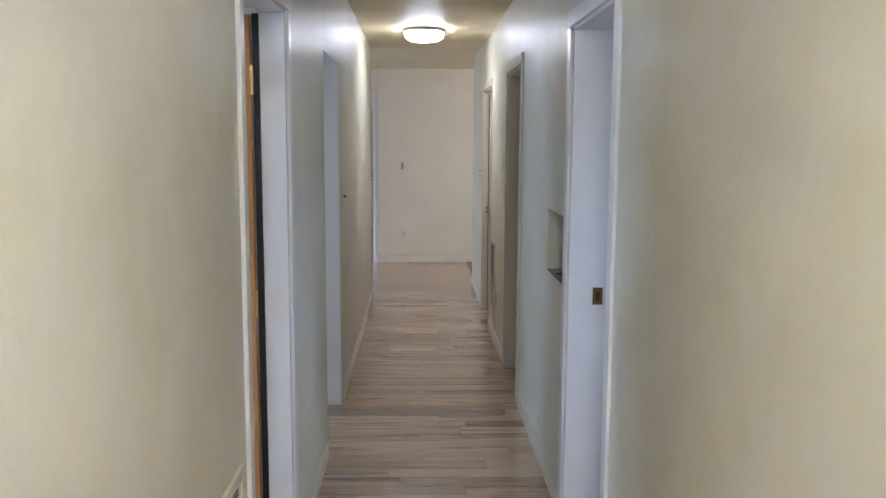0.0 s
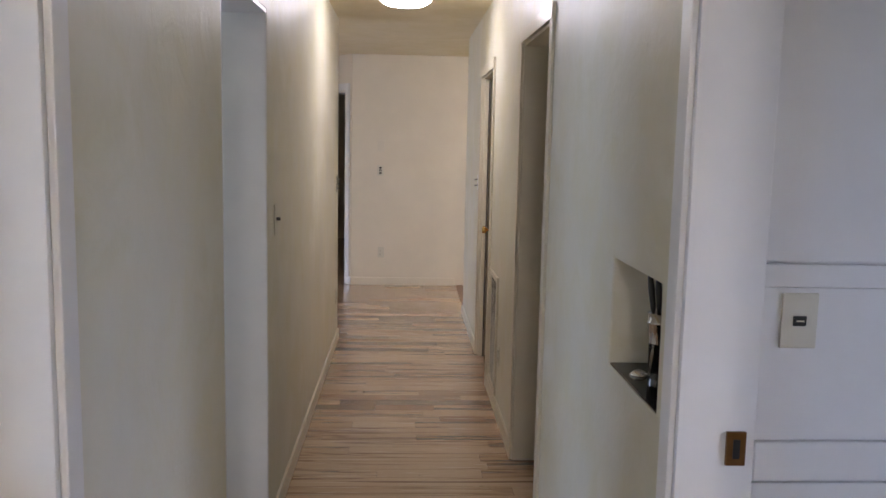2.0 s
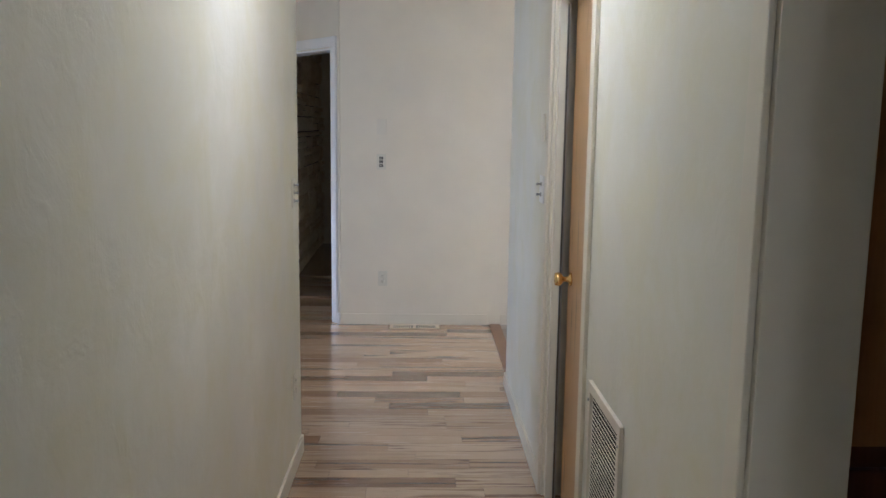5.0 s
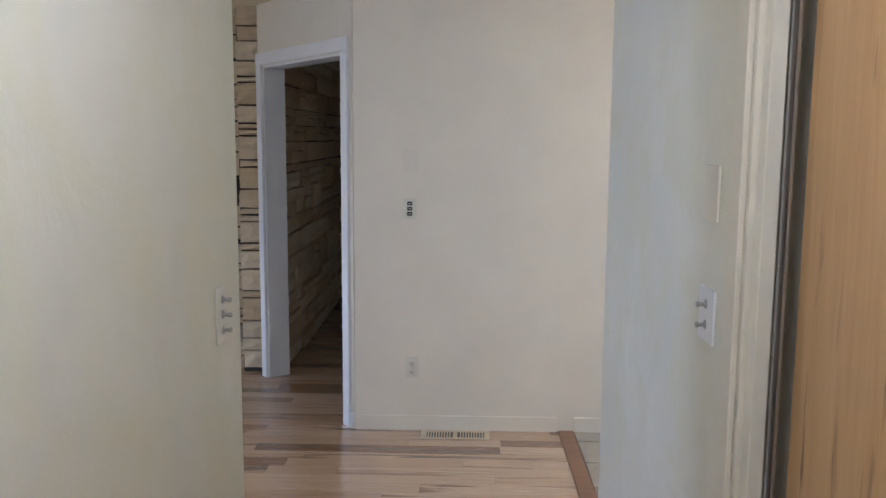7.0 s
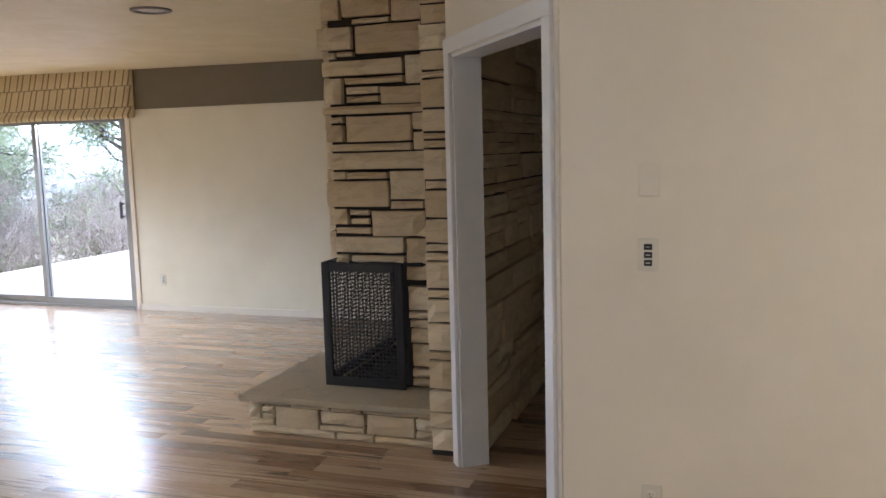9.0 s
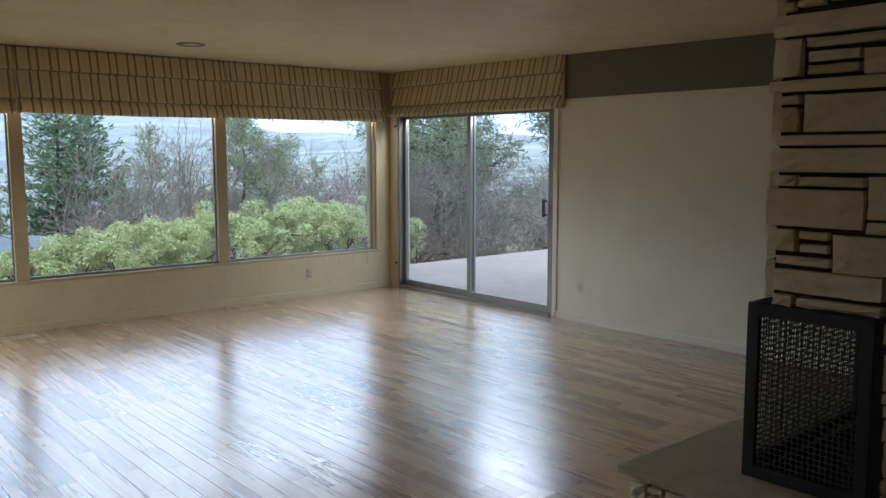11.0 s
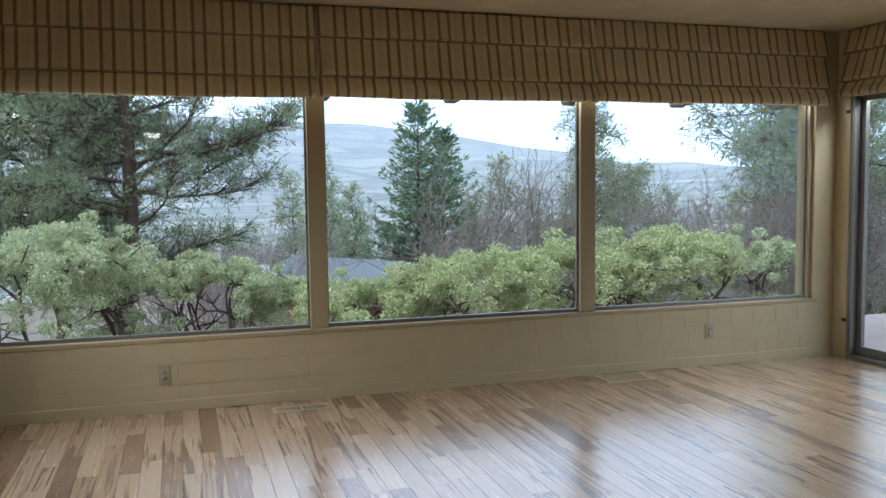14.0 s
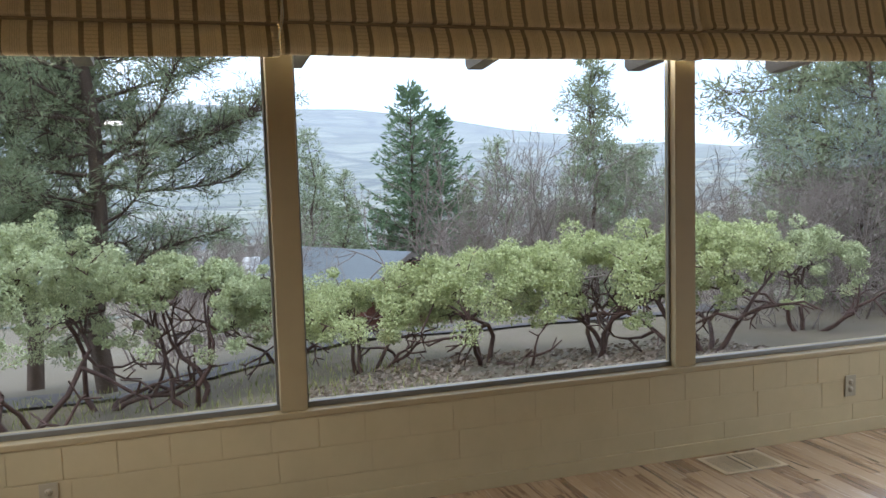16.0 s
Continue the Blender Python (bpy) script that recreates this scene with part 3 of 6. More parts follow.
setting("wall_bedroom", [(-3.4, -3.25, 1.2, 1.65, 0, CH), (-3.4, -3.25, 3.15, 3.85, 0, CH), (-3.4, -3.25, 1.65, 3.15, 0, 0.95), (-3.4, -3.25, 1.65, 3.15, 2.05, CH), (-3.25, HL - TH, 1.05, 1.2, 0, CH)], LIVING_PAINT, "plain painted bedroom walls", "wall")
setting("ceiling_bedroom", [(-3.4, HL - TH, 1.05, 3.85, CH, CH + 0.12)], CEILING_MAT, "plain bedroom ceiling", "ceiling")
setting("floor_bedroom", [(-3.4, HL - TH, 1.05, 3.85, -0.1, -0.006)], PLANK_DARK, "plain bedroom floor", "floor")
setting("wall_east_rooms", [(3.0, 3.15, 1.2, 1.85, 0, CH), (3.0, 3.15, 3.15, 9.0, 0, CH), (3.0, 3.15, 1.85, 3.15, 0, 0.95), (3.0, 3.15, 1.85, 3.15, 2.05, CH), (HR + TH, 3.0, 1.2, 1.35, 0, CH), (HR + TH, 3.0, 4.62, 4.75, 0, CH), (HR + TH, 3.0, 7.05, 7.2, 0, CH), (HR + TH, 3.0, 8.85, 9.0, 0, CH)], LIVING_PAINT, "plain painted walls of the rooms beside the hallway", "wall")
setting("ceiling_east_rooms", [(HR + TH, 3.15, 1.2, 9.0, CH, CH + 0.12)], CEILING_MAT, "plain ceiling of the rooms beside the hallway", "ceiling")
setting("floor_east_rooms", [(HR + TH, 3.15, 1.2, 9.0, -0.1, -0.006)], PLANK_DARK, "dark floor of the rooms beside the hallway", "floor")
setting("wall_foyer", [(HR + TH, 3.75, HALL_RIGHT_END - 0.14, HALL_RIGHT_END, 0, CH), (3.6, 3.75, HALL_RIGHT_END, END, 0, CH)], LIVING_PAINT, "beige painted foyer walls", "wall")
setting("wall_passage", [(0.4, 0.55, END + 0.12, NORTH, 0, CH)], LIVING_PAINT, "dim wall of the passage behind the chimney", "wall")

# ---- door openings of the hallway ----


def door_frame(name, x_hall, depth, span, label, side, width=0.055, mat=TRIM, cased=True, near=None):
    """Casing on the hall side and jambs through the wall. side: +1 where the hall lies towards +x."""
    t = thing(name, pose(x_hall, (span[0] + span[1]) / 2, 0), label, "door frame", kind="structure")
    h = (span[1] - span[0]) / 2
    f = 0.013 * side
    back = -depth * side

    def xs(a, b):
        return (min(a, b), max(a, b))
    if cased:
        part("casing_side", B((*xs(0, f), -h - (near or width), -h + 0.006, 0, DOOR_H), bevel=0.003), mat, t)
        part("casing_side", B((*xs(0, f), h - 0.006, h + width, 0, DOOR_H), bevel=0.003), mat, t)
        part("casing_head", B((*xs(0, f * 1.2), -h - width, h + width, DOOR_H - 0.006, DOOR_H + width), bevel=0.003), mat, t)
    part("jamb", B((*xs(-0.001 * side, back), -h, -h + 0.018, 0, DOOR_H - 0.018), bevel=0.002), mat, t)
    part("jamb", B((*xs(-0.001 * side, back), h - 0.018, h, 0, DOOR_H - 0.018), bevel=0.002), mat, t)
    part("head_jamb", B((*xs(-0.001 * side, back), -h, h, DOOR_H - 0.018, DOOR_H), bevel=0.002), mat, t)
    return t


fr1 = door_frame("door_1", HL, 0.088, L1, "white painted frame of the bedroom doorway", 1, near=0.045)
# black strip stands in for the deep shade of the hinge gap
part("seal", B((-0.113, -0.09, 0.372, 0.384, 0.005, 2.02)), DARK_PLASTIC_SHADE, fr1, "black strip that paints the shade in the hinge gap")
fr2 = door_frame("door_2", HL, TH + 0.012, L2, "uncased kitchen doorway with pale painted jambs", 1, cased=False)
fr3 = door_frame("door_3", HR, TH + 0.01, R1, "white painted frame of a doorway with a strike plate", -1)
fr5 = door_frame("door_5", HR, TH + 0.01, R2, "cream painted frame of a dark doorway", -1, mat=TRIM_CREAM)
fr6 = door_frame("door_6", HR, TH, R3, "cream painted frame of a closed closet door", -1, mat=TRIM_CREAM)
# strike plate on the jamb of the white doorway
part("strike_plate", B((0.1, 0.14, 0.3505, 0.3593, 0.93, 1.0), bevel=0.002), OLD_BRASS, fr3, "aged brass strike plate")
part("strike_hole", B((0.113, 0.127, 0.349, 0.351, 0.945, 0.985)), DARK_PLASTIC_SHADE, fr3)

# amber door standing open into the bedroom
d1 = thing("door_slab", pose(-0.556, 3.462, 0.012), "amber varnished flush wood door, standing open", "door")
part("slab", B((-0.74, 0.0, -0.036, 0.0, 0, 2.0), bevel=0.002), DOOR_WOOD, d1)
for z in (0.22, 1.0, 1.78):
    hb = bmesh.new()
    box(hb, 0.0, 0.006, -0.05, 0.0, z - 0.045, z + 0.045)
    tube(hb, (0.006, -0.045, z - 0.05), (0.006, -0.045, z + 0.05), 0.006, 0.006, 10)
    part("hinge", hb, BRASS, d1, "brass butt hinge")

# closed closet door
d2 = thing("door_slab", pose(HR + 0.07, 0, 0.012), "honey coloured flush wood closet door, closed", "door")
part("slab", B((0.0, 0.035, R3[0] + 0.02, R3[1] - 0.095, 0, 2.0), bevel=0.002), DOOR_PALE, d2)
kb = bmesh.new()
lathe(kb, [(0.026, 0), (0.026, 0.006), (0.011, 0.012), (0.010, 0.03), (0.022, 0.038), (0.027, 0.05), (0.024, 0.062), (0.012, 0.066)], pose(0, R3[1] - 0.16, 0.94, 0, -90, 0), 24)
part("door_knob", kb, BRASS, d2, "polished brass door knob")
part("door_stop", B((0.012, 0.042, 0.347, 0.3845, 0.0, DOOR_H - 0.02), bevel=0.003), TRIM_CREAM, fr6, "cream painted door stop")
strip = thing("weather_strip", pose(HR + 0.045, R3[1] - 0.075, 0), "grey metal weather strip with screw heads along the door jamb", "weather strip")
part("strip", B((-0.002, 0.003, -0.018, 0.017, 0.005, 2.0), bevel=0.001), STEEL, strip)
part("strip_edge", B((-0.009, -0.002, -0.018, -0.011, 0.005, 2.0), bevel=0.002), DARK_STRIP, strip)
sm = None
for i in range(12):
    if sm is None:
        sb = bmesh.new()
        lathe(sb, [(0.006, 0), (0.006, 0.002), (0.003, 0.0035)], pose(0, 0, 0, 0, -90, 0), 12)
        sm = mesh_of(sb, "screw", CHROME)
    sc = new("screw", sm)
    sc.parent = strip
    sc.location = (-0.002, 0.003, 0.1 + i * 0.165)
# black sheet put in for the shade of the closet inside
setting("closet_back", [(HR + TH + 0.02, HR + TH + 0.05, R3[0] - 0.1, R3[1] + 0.1, 0, CH)], SOOT_SHADE, "black sheet standing in for the shaded closet behind the closed door", "wall")

# niche in the hallway wall
setting("niche", [(HR + 0.002, 0.93, NICHE[0] + 0.001, NICHE[0] + 0.006, NICHE[2], NICHE[3] - 0.001), (HR + 0.002, 0.93, NICHE[1] - 0.006, NICHE[1] - 0.001, NICHE[2], NICHE[3] - 0.001), (HR + 0.002, 0.93, NICHE[0] + 0.006, NICHE[1] - 0.006, NICHE[3] - 0.006, NICHE[3] - 0.001), (0.918, 0.93, NICHE[0] + 0.006, NICHE[1] - 0.006, NICHE[2], NICHE[3] - 0.006)], HALL_PLASTER, "plastered lining of a small wall niche", "niche")
setting("niche_floor", [(HR + 0.003, 0.93, NICHE[0] + 0.006, NICHE[1] - 0.006, NICHE[2] + 0.001, NICHE[2] + 0.006)], BLACK_GLASS, "glossy black stone shelf of the niche", "shelf")

cup = thing("utensil_cup", pose(0.715, 4.235, NICHE[2]), "polished steel cup holding dark utensils in the niche", "cup")
cb = bmesh.new()
lathe(cb, [(0.023, 0), (0.0235, 0.004), (0.026, 0.08), (0.031, 0.145), (0.0335, 0.147), (0.0335, 0.151), (0.031, 0.153), (0.032, 0.172), (0.0305, 0.172), (0.024, 0.02)])
part("cup", cb, CHROME, cup)
for i, (dx, dy, lean, tall) in enumerate(((-0.008, 0.012, 14, 0.115), (0.006, -0.004, -5, 0.1), (0.012, 0.008, 4, 0.09), (0.0, -0.014, -10, 0.105))):
    ub = bmesh.new()
    box(ub, -0.004, 0.004, -0.002, 0.002, 0.02, 0.165)
    part("utensil_shaft", ub, CHROME, cup).matrix_local = pose(dx, dy, 0.01, lean, lean * 0.5, 0)
    ub = bmesh.new()
    lathe(ub, [(0.004, 0.16), (0.007, 0.175), (0.0085, 0.16 + tall * 0.6), (0.006, 0.16 + tall), (0.002, 0.165 + tall)], None, 12)
    part("utensil_handle", ub, DARK_PLASTIC_SHADE, cup, "dark plastic handle").matrix_local = pose(dx, dy, 0.01, lean, lean * 0.5, 0)
spoon = thing("steel_lid", pose(0.675, 4.26, NICHE[2] + 0.003), "small crumpled shiny metal piece on the black shelf", "utensil")
sb = bmesh.new()
lathe(sb, [(0.02, 0), (0.024, 0.006), (0.014, 0.014), (0.004, 0.018)], None, 14)
part("lid", sb, CHROME, spoon)

# white built-in cupboard beyond the first doorway
cu = thing("built_in_cupboard", pose(0.79, 3.868, 0), "white painted built-in cupboard with panelled doors", "cupboard")
part("body", B((0.0, 1.2, 0.012, 0.55, 0, 2.3), bevel=0.003), TRIM, cu)
up = part("upper_door", B((0.015, 0.62, -0.004, 0.012, 1.34, 2.2), bevel=0.003), TRIM, cu)
part("rail", B((0.0, 1.2, -0.004, 0.012, 1.288, 1.335), bevel=0.002), TRIM, cu)
part("middle_panel", B((0.02, 0.62, 0.004, 0.012, 0.965, 1.286), bevel=0.002), TRIM, cu)
part("rail", B((0.02, 1.2, -0.006, 0.012, 0.878, 0.962), bevel=0.003), TRIM, cu)
lowd = part("lower_door", B((0.02, 0.62, -0.002, 0.012, 0.1, 0.872), bevel=0.003), TRIM, cu)
kb = bmesh.new()
lathe(kb, [(0.004, 0), (0.004, 0.012), (0.010, 0.018), (0.008, 0.026)], pose(0.205, -0.002, 0.81, 90, 0, 0), 16)
part("knob", kb, CHROME, lowd, "small chrome knob")


# ---- switches, outlets and grilles ----


def plate(name, m, w, h, label, category, toggles=(), slots=(), screws=True, mat=IVORY, group=""):
    """A wall plate that faces -y of its own pose, with toggles or sockets on it."""
    t = thing(name, m, label, category, group)
    part("plate", B((-w / 2, w / 2, -0.006, 0.0, -h / 2, h / 2), bevel=0.0025), mat, t)
    for dx, dz, kind in toggles:
        bm = bmesh.new()
        if kind == "toggle":
            box(bm, dx - 0.004, dx + 0.004, -0.022, -0.005, dz - 0.004, dz + 0.009, bevel=0.0015)
            part("toggle", bm, DARK_PLASTIC_SHADE, t, "dark toggle lever")
        elif kind == "dial":
            lathe(bm, [(0.011, 0), (0.009, 0.003), (0.0045, 0.005), (0.004, 0.014), (0.0065, 0.017), (0.005, 0.022)], pose(dx, -0.005, dz, 90, 0, 0), 16)
            part("knob", bm, STEEL, t, "steel push knob")
        else:
            box(bm, dx - 0.014, dx + 0.014, -0.0085, -0.005, dz - 0.0105, dz + 0.0105, bevel=0.002)
            k = part("rocker", bm, DARK_PLASTIC_SHADE, t, "dark brown rocker button")
            bm = bmesh.new()
            box(bm, dx - 0.008, dx + 0.008, -0.0105, -0.008, dz - 0.0016, dz + 0.0016, bevel=0.0006)
            part("pointer", bm, mat, k)
    for dz in slots:
        bm = bmesh.new()
        lathe(bm, [(0.016, 0), (0.0155, 0.003)], pose(0, -0.0055, dz, 90, 0, 0), 20)
        sk = part("socket", bm, mat, t)
        part("slots", B((-0.007, -0.005, -0.0092, -0.0082, dz - 0.001, dz + 0.007), (0.005, 0.007, -0.0092, -0.0082, dz, dz + 0.007), (-0.002, 0.002, -0.0092, -0.0082, dz - 0.010, dz - 0.006)), DARK_PLASTIC_SHADE, sk)
    return t


WALL_E = 0      # faces -y
FACE_WEST = -90  # faces -x
FACE_EAST = 90   # faces +x
plate("light_switch", pose(-0.185, END, 1.253), 0.07, 0.115, "ivory switch plate with three dark buttons on the end wall", "switch", [(0, 0.028, "b"), (0, 0, "b"), (0, -0.028, "b")])
plate("blank_plate", pose(-0.182, END, 1.515), 0.072, 0.115, "greyish blank cover plate on the end wall", "cover plate", mat=PLATE_GREY)
plate("power_outlet", pose(-0.171, END, 0.362), 0.07, 0.115, "ivory duplex power outlet on the end wall", "outlet", slots=(0.02, -0.02))
plate("light_switch", pose(HL, 8.635, 1.238, 0, 0, FACE_EAST), 0.078, 0.125, "ivory switch plate with three steel knobs by the hallway corner", "switch", [(0, 0.035, "dial"), (0, 0, "dial"), (0, -0.035, "dial")])
plate("light_switch", pose(HR, 8.535, 1.273, 0, 0, FACE_WEST), 0.105, 0.115, "pale switch plate with two steel knobs", "switch", [(0, 0.022, "dial"), (0, -0.022, "dial")], mat=TRIM)
plate("cover_plate", pose(HR, 8.54, 1.53, 0, 0, FACE_WEST), 0.1, 0.115, "pale blank cover plate above the switches", "cover plate", mat=TRIM_CREAM)
plate("light_switch", pose(HL, 5.6, 1.245, 0, 0, FACE_EAST), 0.07, 0.125, "ivory toggle switch plate beside the kitchen doorway", "switch", [(0, 0.0, "toggle")])
plate("power_outlet", pose(HL, 8.6, 0.385, 0, 0, FACE_EAST), 0.075, 0.12, "ivory power outlet low on the plaster wall", "outlet", slots=(0.02, -0.02))
plate("power_outlet", pose(HR, 6.87, 0.37, 0, 0, FACE_WEST), 0.05, 0.11, "ivory power outlet beside the return air grille", "outlet", slots=(0.02, -0.02))
plate("light_switch", pose(0.886, 3.872, 1.218), 0.075, 0.115, "ivory switch plate with one brown button on the cupboard", "switch", [(0, 0.0, "b")])
plate("power_outlet", pose(-5.585, NORTH, 0.335), 0.07, 0.115, "ivory power outlet on the painted block wall", "outlet", slots=(0.02, -0.02))
plate("power_outlet", pose(WEST + 0.004, 10.6, 0.237, 0, 0, FACE_EAST), 0.07, 0.115, "tan power outlet on the block wall under the window", "outlet", slots=(0.02, -0.02), mat=TAN_PLASTIC, group="window wall outlets")
plate("power_outlet", pose(WEST + 0.004, 14.56, 0.262, 0, 0, FACE_EAST), 0.07, 0.115, "tan power outlet on the block wall under the window", "outlet", slots=(0.02, -0.02), mat=TAN_PLASTIC, group="window wall outlets")


def wall_grille(m, w, h, label):
    t = thing("return_air_grille", m, label, "air grille")
    part("frame", B((-w / 2, w / 2, -0.012, 0, -h / 2, -h / 2 + 0.03), (-w / 2, w / 2, -0.012, 0, h / 2 - 0.03, h / 2), (-w / 2, -w / 2 + 0.03, -0.012, 0, -h / 2 + 0.03, h / 2 - 0.03), (w / 2 - 0.03, w / 2, -0.012, 0, -h / 2 + 0.03, h / 2 - 0.03), bevel=0.002), TRIM_CREAM, t)
    n = int((h - 0.06) / 0.014)
    bm = bmesh.new()
    box(bm, -w / 2 + 0.03, w / 2 - 0.03, -0.0065, -0.0045, -0.007, 0.007, m=Matrix.Rotation(radians(35), 4, "X"))
    sl = mesh_of(bm, "slat", TRIM_CREAM)
    for i in range(n):
        s = new("slat", sl)
        s.parent = t
        s.location = (0, 0.002, -h / 2 + 0.037 + i * 0.014)
    # black sheet paints the shade behind the slats
    part("backing", B((-w / 2 + 0.02, w / 2 - 0.02, -0.001, 0.0, -h / 2 + 0.02, h / 2 - 0.02)), SOOT_SHADE, t)
    for sx in (-1, 1):
        for sz in (-0.42, 0.42):
            bm = bmesh.new()
            lathe(bm, [(0.005, 0), (0.004, 0.003)], pose(sx * (w / 2 - 0.015), -0.012, sz * h, 90, 0, 0), 10)
            part("screw", bm, STEEL, t)
    return t


wall_grille(pose(HR - 0.001, 7.19, 0.445, 0, 0, FACE_WEST), 0.40, 0.70, "cream painted slatted return air grille low on the wall")
wall_grille(pose(HL + 0.001, 2.36, 0.42, 0, 0, FACE_EAST), 0.42, 0.68, "cream painted slatted return air grille beside the door")


def floor_register(m, w, d, label):
    t = thing("floor_register", m, label, "floor vent", "floor registers")
    part("frame", B((-w / 2, w / 2, -d / 2, -d / 2 + 0.02, 0, 0.005), (-w / 2, w / 2, d / 2 - 0.02, d / 2, 0, 0.005), (-w / 2, -w / 2 + 0.03, -d / 2 + 0.02, d / 2 - 0.02, 0, 0.005), (w / 2 - 0.03, w / 2, -d / 2 + 0.02, d / 2 - 0.02, 0, 0.005), (-0.012, 0.012, -d / 2 + 0.02, d / 2 - 0.02, 0, 0.005), bevel=0.0015), PALE_VENT, t)
    # thin dark sheet paints the shade between the slats
    part("duct", B((-w / 2 + 0.02, w / 2 - 0.02, -d / 2 + 0.015, d / 2 - 0.015, 0.0005, 0.0015)), DARK_PLASTIC_SHADE, t)
    bm = B((-0.0035, 0.0035, -d / 2 + 0.02, d / 2 - 0.02, 0.0015, 0.0045))
    sl = mesh_of(bm, "slat", PALE_VENT)
    for half in (-1, 1):
        for i in range(9):
            s = new("slat", sl)
            s.parent = t
            s.location = (half * (0.022 + (i + 0.5) * (w / 2 - 0.055) / 9), 0, 0)
    return t


floor_register(pose(0.075, 11.265, 0.0005), 0.38, 0.13, "pale wooden slotted floor vent by the end wall")
floor_register(pose(-8.36, 11.42, 0.0005, 0, 0, 90), 0.36, 0.13, "pale wooden slotted floor vent under the window")
floor_register(pose(-8.40, 13.74, 0.0005, 0, 0, 90), 0.36, 0.24, "pale wooden slotted floor vent under the window")

# ---- baseboards ----
BASE_H = 0.085
setting("baseboard_hall_west", [(HL, HL + 0.012, a, b, 0, BASE_H) for a, b in ((-1.6, L1[0] - 0.06), (L1[1] + 0.06, L2[0] - 0.06), (L2[1] + 0.06, HALL_LEFT_END))], TRIM_CREAM, "cream painted baseboard", "baseboard", 0.003)
setting("baseboard_hall_east", [(HR - 0.012, HR, a, b, 0, BASE_H) for a, b in ((-1.6, R1[0] - 0.06), (R1[1] + 0.06, R2[0] - 0.06), (R2[1] + 0.06, R3[0] - 0.06), (R3[1] + 0.06, HALL_RIGHT_END))], TRIM_CREAM, "cream painted baseboard", "baseboard", 0.003)
setting("baseboard_end", [(-0.49, 0.64, END - 0.012, END, 0, BASE_H), (0.74, 3.6, END - 0.012, END, 0, BASE_H)], LIVING_PAINT, "beige painted baseboard", "baseboard", 0.003)
bb = piece("baseboard_diagonal", B((0.0, 0.031, 0.0, 0.014, 0, BASE_H), bevel=0.003), TRIM, "white painted baseboard end", "baseboard", kind="structure")
bb.matrix_world = DM
setting("baseboard_west", [(WEST, WEST + 0.016, SOUTH, NORTH, 0, 0.07)], BLOCK_PAINT, "cream painted baseboard under the window", "baseboard", 0.003)
setting("baseboard_north", [(-5.9, -1.5, NORTH - 0.014, NORTH, 0, 0.07)], LIVING_PAINT, "cream painted baseboard", "baseboard", 0.003)
setting("threshold", [(0.655, 0.738, HALL_RIGHT_END - 0.14, END, -0.02, 0.008)], PLANK_DARK, "brown wood threshold strip between boards and tile", "threshold", 0.003)

# ---- ceiling fixtures ----
lamp = thing("ceiling_lamp", pose(0.066, 7.45, CH), "round flush ceiling lamp with a lit opal glass bowl", "ceiling lamp")
lb = bmesh.new()
lathe(lb, [(0.165, 0), (0.172, -0.012), (0.168, -0.028), (0.155, -0.03)], None, 48)
part("rim", lb, CHROME, lamp, "brushed metal rim")
lb = bmesh.new()
lathe(lb, [(0.158, -0.02), (0.16, -0.045), (0.148, -0.075), (0.115, -0.095), (0.06, -0.104), (0.005, -0.106)], None, 48)
part("glass_bowl", lb, LAMP_GLASS, lamp, "lit opal glass bowl")
for i in range(3):
    a = i * 2 * math.pi / 3 + 0.35
    lb = bmesh.new()
    lathe(lb, [(0.004, 0), (0.009, 0.004), (0.009, 0.012), (0.003, 0.016)], Matrix.Translation((0.16 * math.cos(a), 0.16 * math.sin(a), -0.06)) @ Matrix.Rotation(a, 4, "Z") @ Matrix.Rotation(radians(90), 4, "Y"), 12)
    part("finial", lb, CHROME, lamp)
# unseen copies, added behind the start and in the foyer to brighten walls
unseen_lamp_hall = copy_thing(lamp, pose(0.095, 0.0, CH))
unseen_lamp_foyer = copy_thing(lamp, pose(2.6, 10.3, CH))
for lit, glow in ((unseen_lamp_hall, UNSEEN_LAMP_HALL), (unseen_lamp_foyer, UNSEEN_LAMP_FOYER)):
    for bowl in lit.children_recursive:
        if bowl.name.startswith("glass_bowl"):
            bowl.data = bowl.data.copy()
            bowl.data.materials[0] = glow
tagged(unseen_lamp_foyer, "unseen round flush foyer ceiling lamp, added to light the end wall")

for x, y in ((-3.2, 12.68), (-7.42, 12.73)):
    z = 2.485 + (-1.0 - x) / 7.67 * 0.075
    can = thing("recessed_light", pose(x, y, z), "unlit recessed ceiling light with a pale metal ring", "ceiling light", "recessed lights")
    cb = bmesh.new()
    lathe(cb, [(0.118, 0.002), (0.122, -0.006), (0.112, -0.012), (0.09, -0.010), (0.088, 0.0)], None, 40)
    part("ring", cb, ALU, can)
    cb = bmesh.new()
    lathe(cb, [(0.087, 0.0), (0.07, -0.006), (0.01, -0.009)], None, 32)
    part("lens", cb, CAN_LENS, can)

# ---- kitchen seen through its doorway ----
rg = thing("kitchen_range", pose(-1.26, 6.78, 0), "white freestanding electric range with a black oven window", "range")
part("body", B((-0.38, 0.38, 0.0, 0.62, 0.06, 0.9), bevel=0.006), WHITE_ENAMEL, rg)
part("cooktop", B((-0.385, 0.385, -0.012, 0.62, 0.905, 0.925), bevel=0.004), BLACK_GLASS, rg, "black glass cooktop")
bg = part("backguard", B((-0.38, 0.38, 0.53, 0.62, 0.925, 1.14), bevel=0.012), WHITE_ENAMEL, rg)
